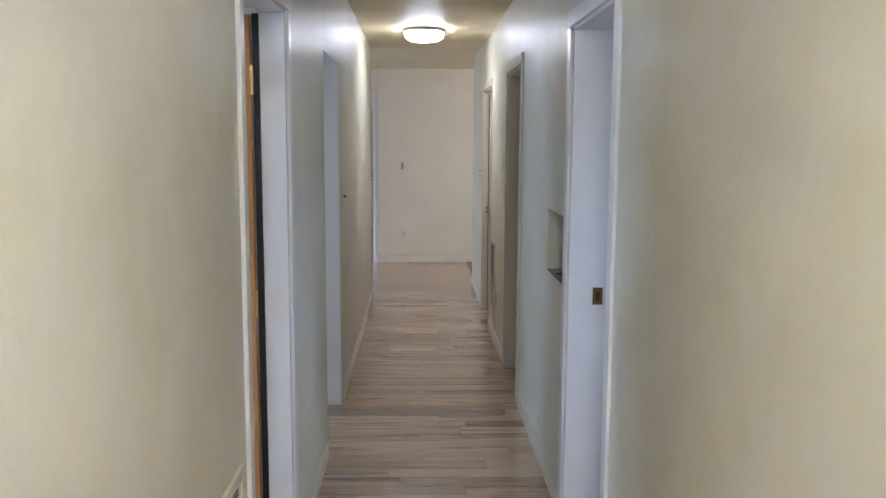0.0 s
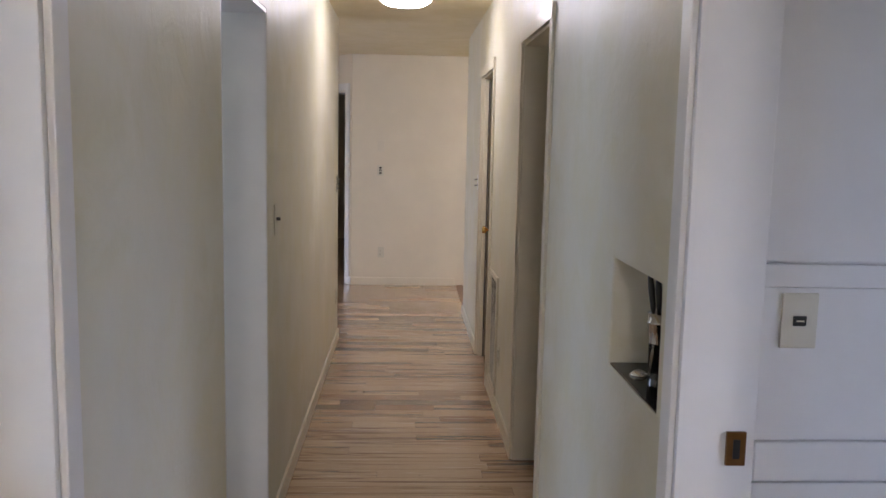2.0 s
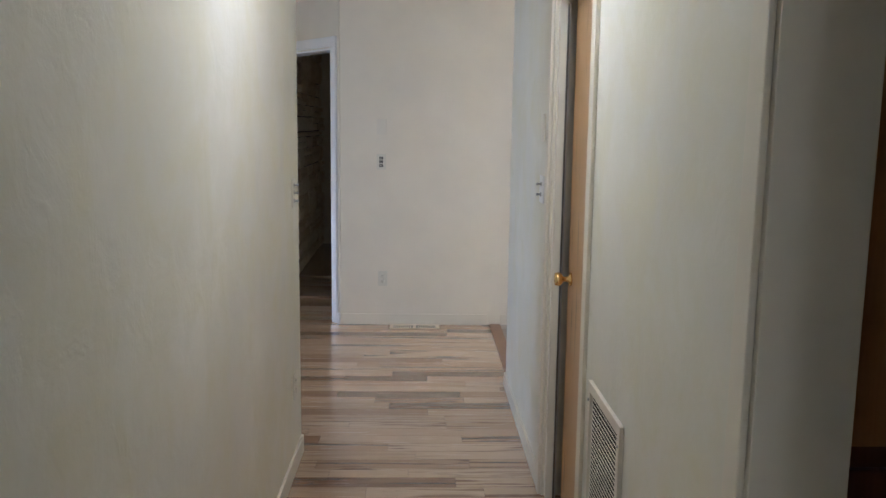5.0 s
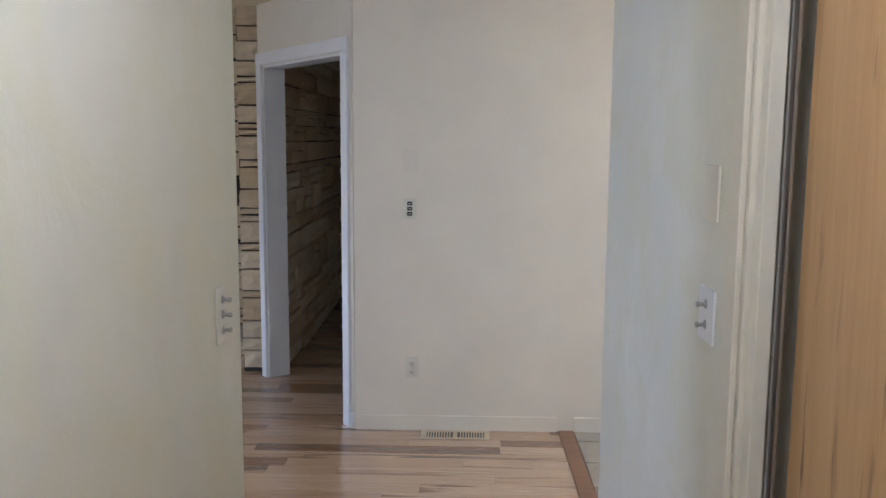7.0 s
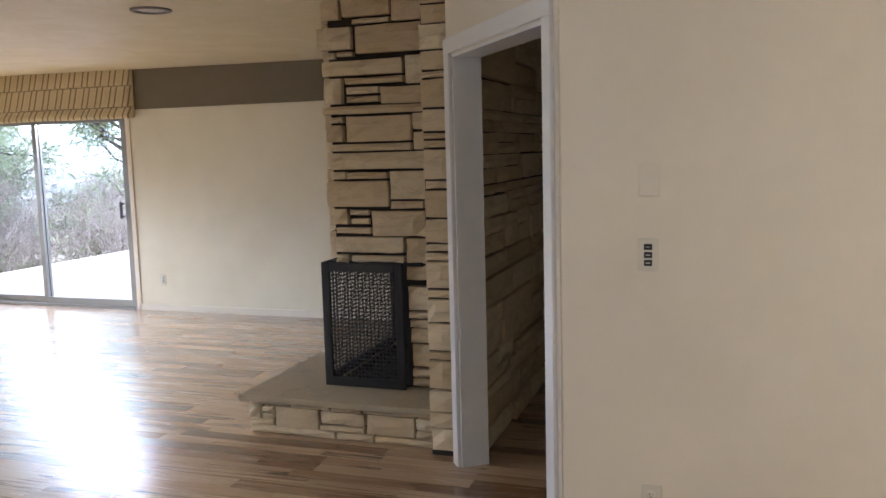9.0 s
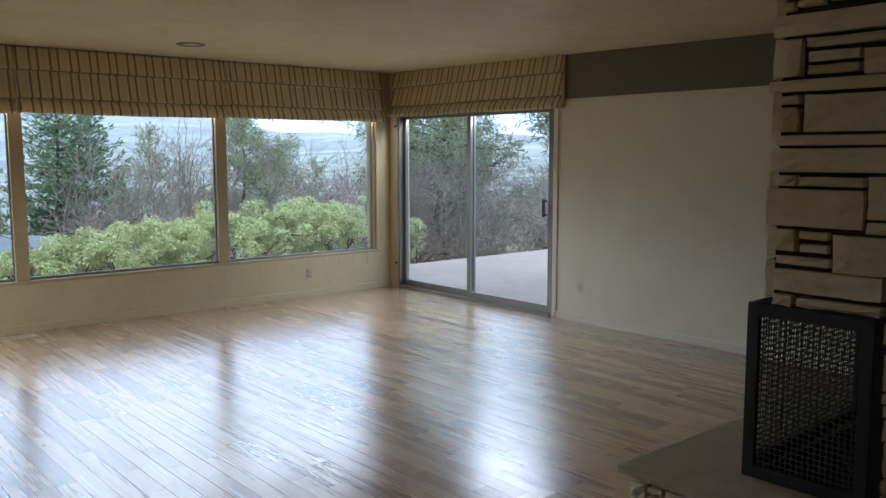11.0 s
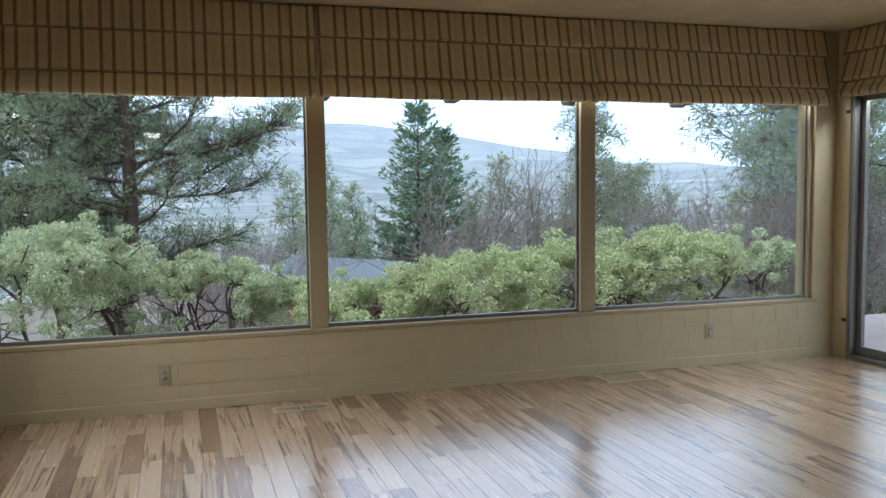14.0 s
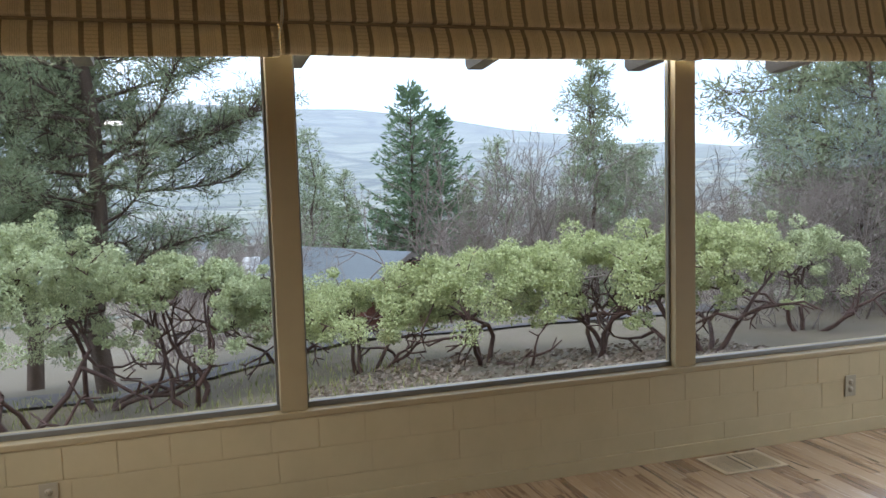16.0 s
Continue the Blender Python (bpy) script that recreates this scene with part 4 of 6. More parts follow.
for i in range(5):
    kb = bmesh.new()
    lathe(kb, [(0.022, 0), (0.02, 0.012), (0.016, 0.02)], pose(0.31 - i * 0.15, 0.53, 1.04, 90, 0, 0), 18)
    part("control_knob", kb, WHITE_ENAMEL, bg)
for i in range(4):
    part("control_mark", B((-0.16 + i * 0.03, -0.15 + i * 0.03, 0.5285, 0.531, 1.06, 1.072)), DARK_PLASTIC_SHADE, bg)
od = part("oven_door", B((-0.375, 0.375, -0.03, 0.0, 0.58, 0.885), bevel=0.006), WHITE_ENAMEL, rg)
part("oven_window", B((-0.37, 0.37, -0.034, -0.029, 0.665, 0.795), bevel=0.002), BLACK_GLASS, od, "black oven window")
# dark strip painted in as the shade between oven door and drawer
part("shadow_gap", B((-0.375, 0.375, -0.012, 0.0, 0.568, 0.578)), DARK_PLASTIC_SHADE, rg)
dr = part("drawer", B((-0.375, 0.375, -0.028, 0.0, 0.08, 0.565), bevel=0.006), WHITE_ENAMEL, rg)
part("vent_hole", B((0.02, 0.03, -0.031, -0.027, 0.53, 0.54), (0.045, 0.055, -0.031, -0.027, 0.53, 0.54)), DARK_PLASTIC_SHADE, dr)

mw = thing("microwave", pose(-1.26, 7.08, 1.28), "white over-the-range microwave with a touch panel", "microwave")
part("body", B((-0.38, 0.38, 0.0, 0.38, 0.0, 0.53), bevel=0.006), WHITE_ENAMEL, mw)
md = part("door", B((-0.375, 0.12, -0.03, 0.0, 0.02, 0.52), bevel=0.008), WHITE_ENAMEL, mw)
part("window_frame", B((-0.34, 0.075, -0.036, -0.029, 0.11, 0.43), bevel=0.006), WHITE_ENAMEL, md)
part("window", B((-0.33, 0.0, -0.0385, -0.035, 0.15, 0.39), bevel=0.002), BLACK_GLASS, md, "dark microwave window")
tp = part("touch_panel", B((0.125, 0.375, -0.028, 0.0, 0.02, 0.52), bevel=0.004), WHITE_ENAMEL, mw)
for i in range(4):
    for j in range(3):
        kb = bmesh.new()
        lathe(kb, [(0.011, 0), (0.010, 0.002)], pose(0.165 + j * 0.045, -0.028, 0.14 + i * 0.05, 90, 0, 0), 14)
        part("button", kb, IVORY, tp)
part("display", B((0.17, 0.33, -0.03, -0.027, 0.4, 0.46)), BLACK_GLASS, tp)
part("bottom_edge", B((-0.38, 0.38, -0.02, 0.36, -0.012, 0.0), bevel=0.002), DARK_PLASTIC_SHADE, mw)
hood = thing("filler_panel", pose(-1.26, 7.09, 1.812), "white filler panel above the microwave", "panel")
part("panel", B((-0.38, 0.38, 0.0, 0.36, 0.002, 0.115), bevel=0.003), WHITE_ENAMEL, hood)
# dark strip painted in as shade along the panel's lower edge
part("shadow_line", B((-0.38, 0.38, -0.004, 0.0, -0.001, 0.006)), DARK_PLASTIC_SHADE, hood)
kc = thing("wall_cabinet", pose(-1.26, 7.12, 1.93), "dark reddish wood wall cabinet above the microwave", "cabinet")
part("body", B((-0.38, 0.38, 0.0, 0.34, 0.0, 0.5), bevel=0.003), CAB_WOOD, kc)
part("cabinet_door", B((-0.375, -0.003, -0.018, 0.0, 0.01, 0.49), bevel=0.004), CAB_WOOD, kc)
part("cabinet_door", B((0.003, 0.375, -0.018, 0.0, 0.01, 0.49), bevel=0.004), CAB_WOOD, kc)
kwin = thing("window_3", pose(-3.67, 5.6, 1.525), "kitchen window with a plain white frame", "window", kind="structure")
part("window_frame", B((-0.04, 0.04, -1.0, 1.0, -0.575, -0.525), (-0.04, 0.04, -1.0, 1.0, 0.525, 0.575), (-0.04, 0.04, -1.0, -0.95, -0.525, 0.525), (-0.04, 0.04, 0.95, 1.0, -0.525, 0.525), (-0.03, 0.03, -0.03, 0.03, -0.525, 0.525), bevel=0.003), TRIM, kwin)

# unseen window added round the lamp that brightens the hallway end
added_win = thing("window_4", pose(-2.33, 9.06, 1.52), "unseen narrow white framed window added beside the hallway end", "window", kind="structure")
part("window_frame", B((-0.02, 0.02, -0.24, 0.24, -0.56, -0.53), (-0.02, 0.02, -0.24, 0.24, 0.53, 0.56), (-0.02, 0.02, -0.24, -0.21, -0.53, 0.53), (-0.02, 0.02, 0.21, 0.24, -0.53, 0.53), bevel=0.003), TRIM, added_win)
dpane = part("pane", B((-0.003, 0.003, -0.215, 0.215, -0.535, 0.535)), GLASS, added_win)
dpane.visible_shadow = False

# dim bathroom beyond the dark doorway
bc = thing("tall_cabinet", pose(1.0, 6.62, 0), "reddish brown wooden tall cabinet in the dim room", "cabinet")
part("body", B((-0.2, 0.9, 0.0, 0.4, 0.0, 2.1), bevel=0.004), CAB_WOOD, bc)
part("cabinet_door", B((-0.19, 0.3, -0.02, 0.0, 0.9, 2.08), bevel=0.004), DOOR_WOOD, bc)
part("cabinet_door", B((-0.19, 0.3, -0.02, 0.0, 0.08, 0.85), bevel=0.004), CAB_WOOD, bc)

# ---- window wall ----
MULL = (11.585, 13.547)
MH = 0.058
W0, W1 = 9.64, 15.52
win = thing("window_1", pose(WEST, 0, 0), "wide three-light picture window in a cream painted frame", "window", kind="structure")
for y in MULL:
    part("mullion", B((-0.11, -0.015, y - MH, y + MH, SILL, HEAD), (-0.135, -0.11, y - 0.035, y + 0.035, SILL, HEAD), bevel=0.005), FRAME_PAINT, win)
part("window_frame", B((-0.12, -0.03, W1 - 0.03, W1, SILL, HEAD), bevel=0.004), FRAME_PAINT, win)
part("window_frame", B((-0.12, -0.03, W0, W0 + 0.03, SILL, HEAD), bevel=0.004), FRAME_PAINT, win)
part("window_frame", B((-0.12, -0.03, W0, W1, HEAD - 0.05, HEAD - 0.002), bevel=0.004), FRAME_PAINT, win)
part("window_sill", B((-0.2, 0.006, SOUTH + 0.01, 15.57, SILL - 0.03, SILL), bevel=0.006), FRAME_PAINT, win)
edges = [W0 + 0.03, MULL[0] - MH, MULL[0] + MH, MULL[1] - MH, MULL[1] + MH, W1 - 0.03]
for a, b in zip(edges[::2], edges[1::2]):
    pane = part("pane", B((-0.088, -0.082, a - 0.004, b + 0.004, SILL + 0.01, HEAD - 0.05)), GLASS, win)
    pane.visible_shadow = False
    part("glazing_bead", B((-0.08, -0.055, a, b, SILL + 0.0, SILL + 0.024), bevel=0.003), ALU, win, "grey metal glazing bead")
    part("glazing_bead", B((-0.08, -0.06, a, a + 0.012, SILL + 0.024, HEAD - 0.05), bevel=0.002), ALU, win)
    part("glazing_bead", B((-0.08, -0.06, b - 0.012, b, SILL + 0.024, HEAD - 0.05), bevel=0.002), ALU, win)


def slider(name, x0, x1, y, out, label):
    """Aluminium sliding door in a wall along x. out: +1 where outdoors lies towards +y."""
    t = thing(name, pose(0, y, 0), label, "sliding door", kind="structure")
    mid = (x0 + x1) / 2

    def Y(a, b):
        a, b = a * out, b * out
        return (min(a, b), max(a, b))
    part("door_frame", B((x0, x0 + 0.035, *Y(-0.005, 0.11), 0, 2.1), (x1 - 0.035, x1, *Y(-0.005, 0.11), 0, 2.1), (x0 + 0.035, x1 - 0.035, *Y(-0.005, 0.11), 2.06, 2.1), (x0 + 0.035, x1 - 0.035, *Y(-0.015, 0.12), 0.0, 0.03), bevel=0.003), ALU, t)
    for a, b, d, nm in ((x0 + 0.03, mid + 0.03, 0.055, "fixed_panel"), (mid - 0.03, x1 - 0.03, 0.012, "sliding_panel")):
        p = part(nm, B((a, a + 0.055, *Y(d, d + 0.035), 0.03, 2.06), (b - 0.055, b, *Y(d, d + 0.035), 0.03, 2.06), (a + 0.055, b - 0.055, *Y(d, d + 0.035), 0.03, 0.10), (a + 0.055, b - 0.055, *Y(d, d + 0.035), 2.01, 2.06), bevel=0.003), ALU, t)
        g = part("pane", B((a + 0.05, b - 0.05, *Y(d + 0.015, d + 0.02), 0.095, 2.015)), GLASS, p)
        g.visible_shadow = False
    return t, mid


sl, smid = slider("sliding_door_1", -8.42, -5.93, NORTH, 1, "grey aluminium framed sliding glass door to the patio, closed")
part("handle", B((-6.045, -6.025, -0.03, 0.01, 1.0, 1.02), (-6.045, -6.025, -0.03, 0.01, 1.13, 1.15), (-6.05, -6.02, -0.042, -0.028, 0.985, 1.165), bevel=0.003), DARK_PLASTIC_SHADE, sl, "black pull handle")
part("side_trim", B((-5.93, -5.875, -0.014, 0.0, 0, 2.1), bevel=0.004), LIVING_PAINT, sl, "cream wood trim")
part("side_trim", B((WEST + 0.002, -8.42, -0.012, 0.0, 0, 2.1), bevel=0.004), BLOCK_PAINT, sl, "cream painted post")
for z in (0.3, 1.93):
    part("latch_bolt", B((-8.455, -8.425, -0.03, 0.0, z - 0.012, z + 0.012), bevel=0.003), DARK_PLASTIC_SHADE, sl)
s2, _ = slider("sliding_door_2", -8.45, -5.9, SOUTH, -1, "grey aluminium framed sliding glass door on the south side")
part("handle", B((-7.20, -7.17, -0.01, 0.035, 0.93, 1.12), bevel=0.004), DARK_PLASTIC_SHADE, s2, "black pull handle")


def roman_shade(name, along, at, a, b, bottom, top, out, mat, label):
    """A gathered striped shade: three folds, the lower ones swelling out. out: the way that the room lies."""
    span = top - bottom
    f1, f2 = bottom + span * 0.66, bottom + span * 0.235
    prof = [(0.02, top), (0.03, top - 0.015), (0.062, f1 + 0.04), (0.075, f1 + 0.010), (0.070, f1), (0.028, f1 - 0.003), (0.045, f1 - 0.05), (0.082, f2 + 0.04), (0.098, f2 + 0.010), (0.092, f2), (0.045, f2 - 0.003), (0.08, f2 - 0.05), (0.105, bottom + 0.035), (0.105, bottom + 0.008), (0.09, bottom), (0.03, bottom + 0.004), (0.02, bottom + 0.05)]
    bm = bmesh.new()
    n = max(8, int((b - a) / 0.06))
    rows = []
    for i in range(n + 1):
        u = a + (b - a) * i / n
        row = []
        for k, (d, z) in enumerate(prof):
            sag = (0.005 * math.sin(u * 5.3 + k * 0.25) + 0.002 * math.sin(u * 13.0)) * (0.4 + k / 16)
            dd = d + (sag if 2 <= k <= 13 else 0)
            zz = z + (0.004 * math.sin(u * 3.7 + (k // 5)) if k >= 2 else 0)
            row.append(bm.verts.new((at + out * dd, u, zz) if along == "y" else (u, at + out * dd, zz)))
        rows.append(row)
    for r0, r1 in zip(rows, rows[1:]):
        for k in range(len(prof)):
            k2 = (k + 1) % len(prof)
            bm.faces.new((r0[k], r0[k2], r1[k2], r1[k]))
    bm.faces.new(rows[0][::-1])
    bm.faces.new(rows[-1])
    for f in bm.faces:
        f.smooth = True
    t = thing(name, Matrix(), label, "roman shade", "living room shades")
    part("fabric", bm, mat, t)
    rail = B((at, at + out * 0.02, a, b, top - 0.03, top)) if along == "y" and out > 0 else (B((a, b, min(at, at + out * 0.02), max(at, at + out * 0.02), top - 0.03, top)) if along == "x" else B((at + out * 0.02, at, a, b, top - 0.03, top)))
    part("head_rail", rail, TAUPE, t)
    # brown strips mark each seam and paint the shade under its fold
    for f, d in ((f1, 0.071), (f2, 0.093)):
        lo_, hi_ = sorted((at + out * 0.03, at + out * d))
        part("fold_seam", B((lo_, hi_, a + 0.004, b - 0.004, f - 0.009, f - 0.003) if along == "y" else (a + 0.004, b - 0.004, lo_, hi_, f - 0.009, f - 0.003)), SEAM_SHADE, t, "brown seam strip that also paints the shade under a fold")
    return t


SHADE_TEXT = "striped beige woven roman shade, drawn up"
roman_shade("roman_shade", "y", WEST + 0.02, SOUTH + 0.12, 11.575, 1.955, 2.545, 1, SHADE_Y, SHADE_TEXT)
sh2 = roman_shade("roman_shade", "y", WEST + 0.02, 11.59, 13.555, 1.965, 2.55, 1, SHADE_Y, SHADE_TEXT + ", with a pull cord")
roman_shade("roman_shade", "y", WEST + 0.02, 13.57, 15.56, 1.975, 2.555, 1, SHADE_Y, SHADE_TEXT)
roman_shade("roman_shade", "x", NORTH - 0.02, -8.44, -5.77, 2.035, 2.55, -1, SHADE_X, SHADE_TEXT + " over the patio door")
roman_shade("roman_shade", "x", SOUTH + 0.02, -8.48, -5.8, 2.0, 2.54, 1, SHADE_X, SHADE_TEXT + " over the south door")
for k in range(2):
    cd = bpy.data.curves.new("pull_cord", "CURVE")
    cd.dimensions, cd.bevel_depth, cd.bevel_resolution = "3D", 0.0022, 1
    sp = cd.splines.new("BEZIER")
    sp.bezier_points.add(3)
    for bp, (dy, z) in zip(sp.bezier_points, ((0, 2.40), (0.012 + k * 0.02, 2.25), (0.03 - k * 0.008, 2.12), (0.004, 2.02))):
        bp.co = (WEST + 0.125, 11.565 + dy, z)
        bp.handle_left_type = bp.handle_right_type = "AUTO"
    c = new("pull_cord", cd)
    cd.materials.append(IVORY)
    c.parent = sh2

# ---- fireplace ----
rng = random.Random(7)
fp = thing("stone_chimney", pose(0, 0, 0), "buff sandstone see-through corner fireplace with dark recessed joints", "fireplace")
FX0, FX1, FY = -2.19, -1.42, 12.87
part("core", B((FX0 + 0.03, FX1, FY + 0.04, 13.95, 1.0, 2.5), (FX1, -1.17, 12.48, 15.7, 0.0, 2.48), (FX0 + 0.48, FX1, FY + 0.04, 13.95, 0.2, 1.0)), MORTAR, fp, "dark recessed mortar")


def stone_mesh(w, h, d, key):
    """A split-faced block, w across, h high, d deep; its face looks along -y and bulges unevenly."""
    r = random.Random(key)
    bm = bmesh.new()
    nx, nz = max(2, min(5, int(w / 0.08) + 1)), max(2, min(3, int(h / 0.06) + 1))
    grid = []
    for j in range(nz + 1):
        row = []
        for i in range(nx + 1):
            u, v = i / nx, j / nz
            edge = i in (0, nx) or j in (0, nz)
            x = (u - 0.5) * w + (0 if i in (0, nx) else r.uniform(-0.008, 0.008))
            z = (v - 0.5) * h + (0 if j in (0, nz) else r.uniform(-0.006, 0.006))
            if edge:
                x += r.uniform(-0.003, 0.003)
                z += r.uniform(-0.003, 0.003)
            y = -d + (r.uniform(0.006, 0.014) if edge else r.uniform(-0.012, 0.002))
            row.append(bm.verts.new((x, y, z)))
        grid.append(row)
    back = [bm.verts.new((sx * w / 2, 0.01, sz * h / 2)) for sx, sz in ((-1, -1), (1, -1), (1, 1), (-1, 1))]
    for j in range(nz):
        for i in range(nx):
            bm.faces.new((grid[j][i], grid[j][i + 1], grid[j + 1][i + 1], grid[j + 1][i]))
    bm.faces.new([*grid[0][::-1], back[0], back[1]])
    bm.faces.new([*grid[-1], back[2], back[3]])
    bm.faces.new([*[g[0] for g in grid], back[3], back[0]])
    bm.faces.new([*[g[-1] for g in grid][::-1], back[1], back[2]])
    return mesh_of(bm, "stone", STONE)


stone_count = [0]


def stone(parent, m, w, h, d=0.05):
    stone_count[0] += 1
    ob = new("stone", stone_mesh(w, h, d, stone_count[0]))
    ob.parent = parent
    ob.matrix_local = m
    return ob


# blocks of the south face, by courses: left, right, foot, head in centimetres from the face's lower left corner
UPPER = [
    (1, 13, 239, 250), (14, 44, 240, 252), (45, 78, 236, 250), (20, 44, 236, 239), (-2, 20, 222, 235), (22, 73, 219, 235),
    (73.5, 79, 232, 237), (73.5, 79, 221, 231), (1, 9, 217, 221), (10, 21, 218, 221), (0, 51, 207, 216), (52, 79, 201, 217),
    (2, 13, 191, 206), (15, 52, 202, 206), (15, 36, 196.5, 200.5), (15, 36, 191.5, 195.5), (37, 79, 190, 200),
]
MIDDLE = [
    (0, 70, 185, 190), (71, 80, 175, 189), (3, 13, 180, 184), (2, 13, 169, 179), (14, 55, 169, 184), (56, 70, 175, 184.5), (56, 79, 163.5, 174),
    (3, 55, 163.5, 168), (3, 78, 153, 163), (3, 13, 147, 152), (14, 40, 147.5, 151.5), (0, 40, 131, 146.5), (41, 79, 135.5, 152),
    (41, 62, 130, 134.5), (66, 80, 122.5, 134), (4, 14, 120.5, 130), (14.5, 27, 126, 129.5), (15, 27, 120.5, 124.5), (5, 28, 115, 119),
]
LOWER = [
    (29, 63, 114, 129), (65, 80, 117.5, 121.5), (65, 80, 112, 116), (5, 49, 104, 113.5), (50, 72, 98, 113), (73, 79, 102, 112), (5, 14, 98, 103), (15, 49, 98.5, 102.5),
    (60, 74, 88.5, 97), (75, 79, 91, 99.5), (75, 80, 86, 90), (61, 80, 71, 85), (61, 80, 66, 70), (61, 80, 60.5, 65), (62, 80, 51.5, 60), (62, 77, 37, 50.5), (77.5, 80, 40, 49), (62, 80, 31, 36), (62, 80, 25, 30),
]
for x0, x1, z0, z1 in UPPER + MIDDLE + LOWER:
    if 60 <= x0 <= 62.5 and z1 <= 98:
        x0 -= 10.5
    w, h = (x1 - x0 - 1.1) / 100, (z1 - z0 - 0.6) / 100
    stone(fp, pose(FX0 + (x0 + x1) / 200, FY + 0.035, (z0 + z1) / 200), w, h, 0.045 + rng.uniform(-0.008, 0.012))
# end of the stone wall that stands beside the opening
z = 0.03
for hh in (0.13, 0.09, 0.12, 0.16, 0.05, 0.15, 0.13, 0.05, 0.15, 0.045, 0.045, 0.13, 0.15, 0.05, 0.16, 0.045, 0.04, 0.12, 0.15, 0.04, 0.10, 0.13, 0.10, 0.13):
    if z + hh > 2.5:
        break
    stone(fp, pose(-1.335, 12.485, z + hh / 2), 0.155 + rng.uniform(-0.008, 0.01), hh - 0.012, 0.045 + rng.uniform(-0.006, 0.01))
    z += hh
# west return of the chimney breast
z = 1.0
while z < 2.42:
    hh = rng.choice((0.06, 0.1, 0.14, 0.17))
    y = FY + 0.02
    while y < 13.85:
        ln = rng.uniform(0.18, 0.45)
        stone(fp, pose(FX0 + 0.033, min(y + ln / 2, 13.7), z + hh / 2, 0, 0, -90), ln - 0.012, hh - 0.012, 0.04)
        y += ln
    z += hh
# stone wall of the passage
z = 0.0
while z < 2.4:
    hh = rng.choice((0.06, 0.12, 0.16, 0.2, 0.26))
    hh = min(hh, 2.47 - z)
    y = 12.54
    while y < 15.6:
        ln = rng.uniform(0.3, 0.85)
        if hh > 0.11 and rng.random() < 0.35:
            stone(fp, pose(-1.172, y + ln / 2, z + hh * 0.28, 0, 0, 90), ln - 0.014, hh * 0.5, 0.04 + rng.uniform(-0.01, 0.02))
            stone(fp, pose(-1.172, y + ln / 2, z + hh * 0.78, 0, 0, 90), ln - 0.014, hh * 0.42, 0.04 + rng.uniform(-0.01, 0.02))
        else:
            stone(fp, pose(-1.172, y + ln / 2, z + hh / 2, 0, 0, 90), ln - 0.014, hh - 0.014, 0.04 + rng.uniform(-0.01, 0.025))
        y += ln
    z += hh
# firebox: floor, far pier, lintel plate
part("firebox_floor", B((FX0 + 0.02, FX0 + 0.5, FY + 0.02, 13.95, 0.236, 0.25)), SOOT_SHADE, fp, "sooty firebox floor")
part("lintel", B((FX0 + 0.0, FX0 + 0.6, FY - 0.005, FY + 0.06, 0.965, 0.99), (FX0, FX0 + 0.06, FY + 0.06, 13.95, 0.965, 0.99), bevel=0.003), BLACK_METAL, fp, "black steel lintel bar")
part("pier", B((FX0 + 0.02, FX0 + 0.14, 13.84, 13.95, 0.25, 0.97)), BLACK_METAL, fp)

# hearth
ht = thing("raised_hearth", pose(0, 0, 0), "raised sandstone hearth with a smooth grey slab top", "hearth")
HX0, HX1, HY0, HY1 = -2.60, -1.425, 12.55, 14.35
part("core", B((HX0 + 0.04, HX1, HY0 + 0.04, HY1 - 0.04, 0.0, 0.2)), MORTAR, ht, "dark recessed mortar")
part("slab", B((HX0 - 0.035, HX1, HY0 - 0.045, HY1 + 0.03, 0.2, 0.238), bevel=0.008), SLAB, ht, "smooth grey stone slab")
HEARTH = [
    (0, 27, 17, 20), (28, 53, 16.5, 19.8), (54, 73, 16.5, 19.8), (74, 117, 16.8, 20), (0, 8, 9, 16.5), (9, 17, 12.7, 16.3), (9, 17, 8.7, 12.2), (0, 17, 4.8, 8.3),
    (18, 46, 4.8, 16.6), (47, 75, 8.7, 16), (47, 75, 4.6, 8.3), (76, 105, 4.8, 16.3), (106, 117, 10, 16.3), (106, 117, 4.8, 9.6), (0, 56, 0.3, 4.6), (57, 80, 0.3, 4.3), (81, 117, 0.3, 4.4),
]
for x0, x1, z0, z1 in HEARTH:
    stone(ht, pose(HX0 + (x0 + x1) / 200, HY0 + 0.035, (z0 + z1) / 200), (x1 - x0 - 0.8) / 100, (z1 - z0 - 0.5) / 100, 0.04 + rng.uniform(-0.004, 0.008))
for z0, z1 in ((0.003, 0.046), (0.05, 0.12), (0.124, 0.198)):
    y = HY0 + 0.02
    while y < HY1 - 0.1:
        ln = min(rng.uniform(0.2, 0.45), HY1 - y)
        stone(ht, pose(HX0 + 0.035, y + ln / 2, (z0 + z1) / 2, 0, 0, -90), ln - 0.01, z1 - z0 - 0.005, 0.04)
        y += ln

# folding fire screen round the open sides
fs = thing("fire_screen", pose(0, 0, 0.239), "black iron fire screen with pierced mesh panels", "fire screen")


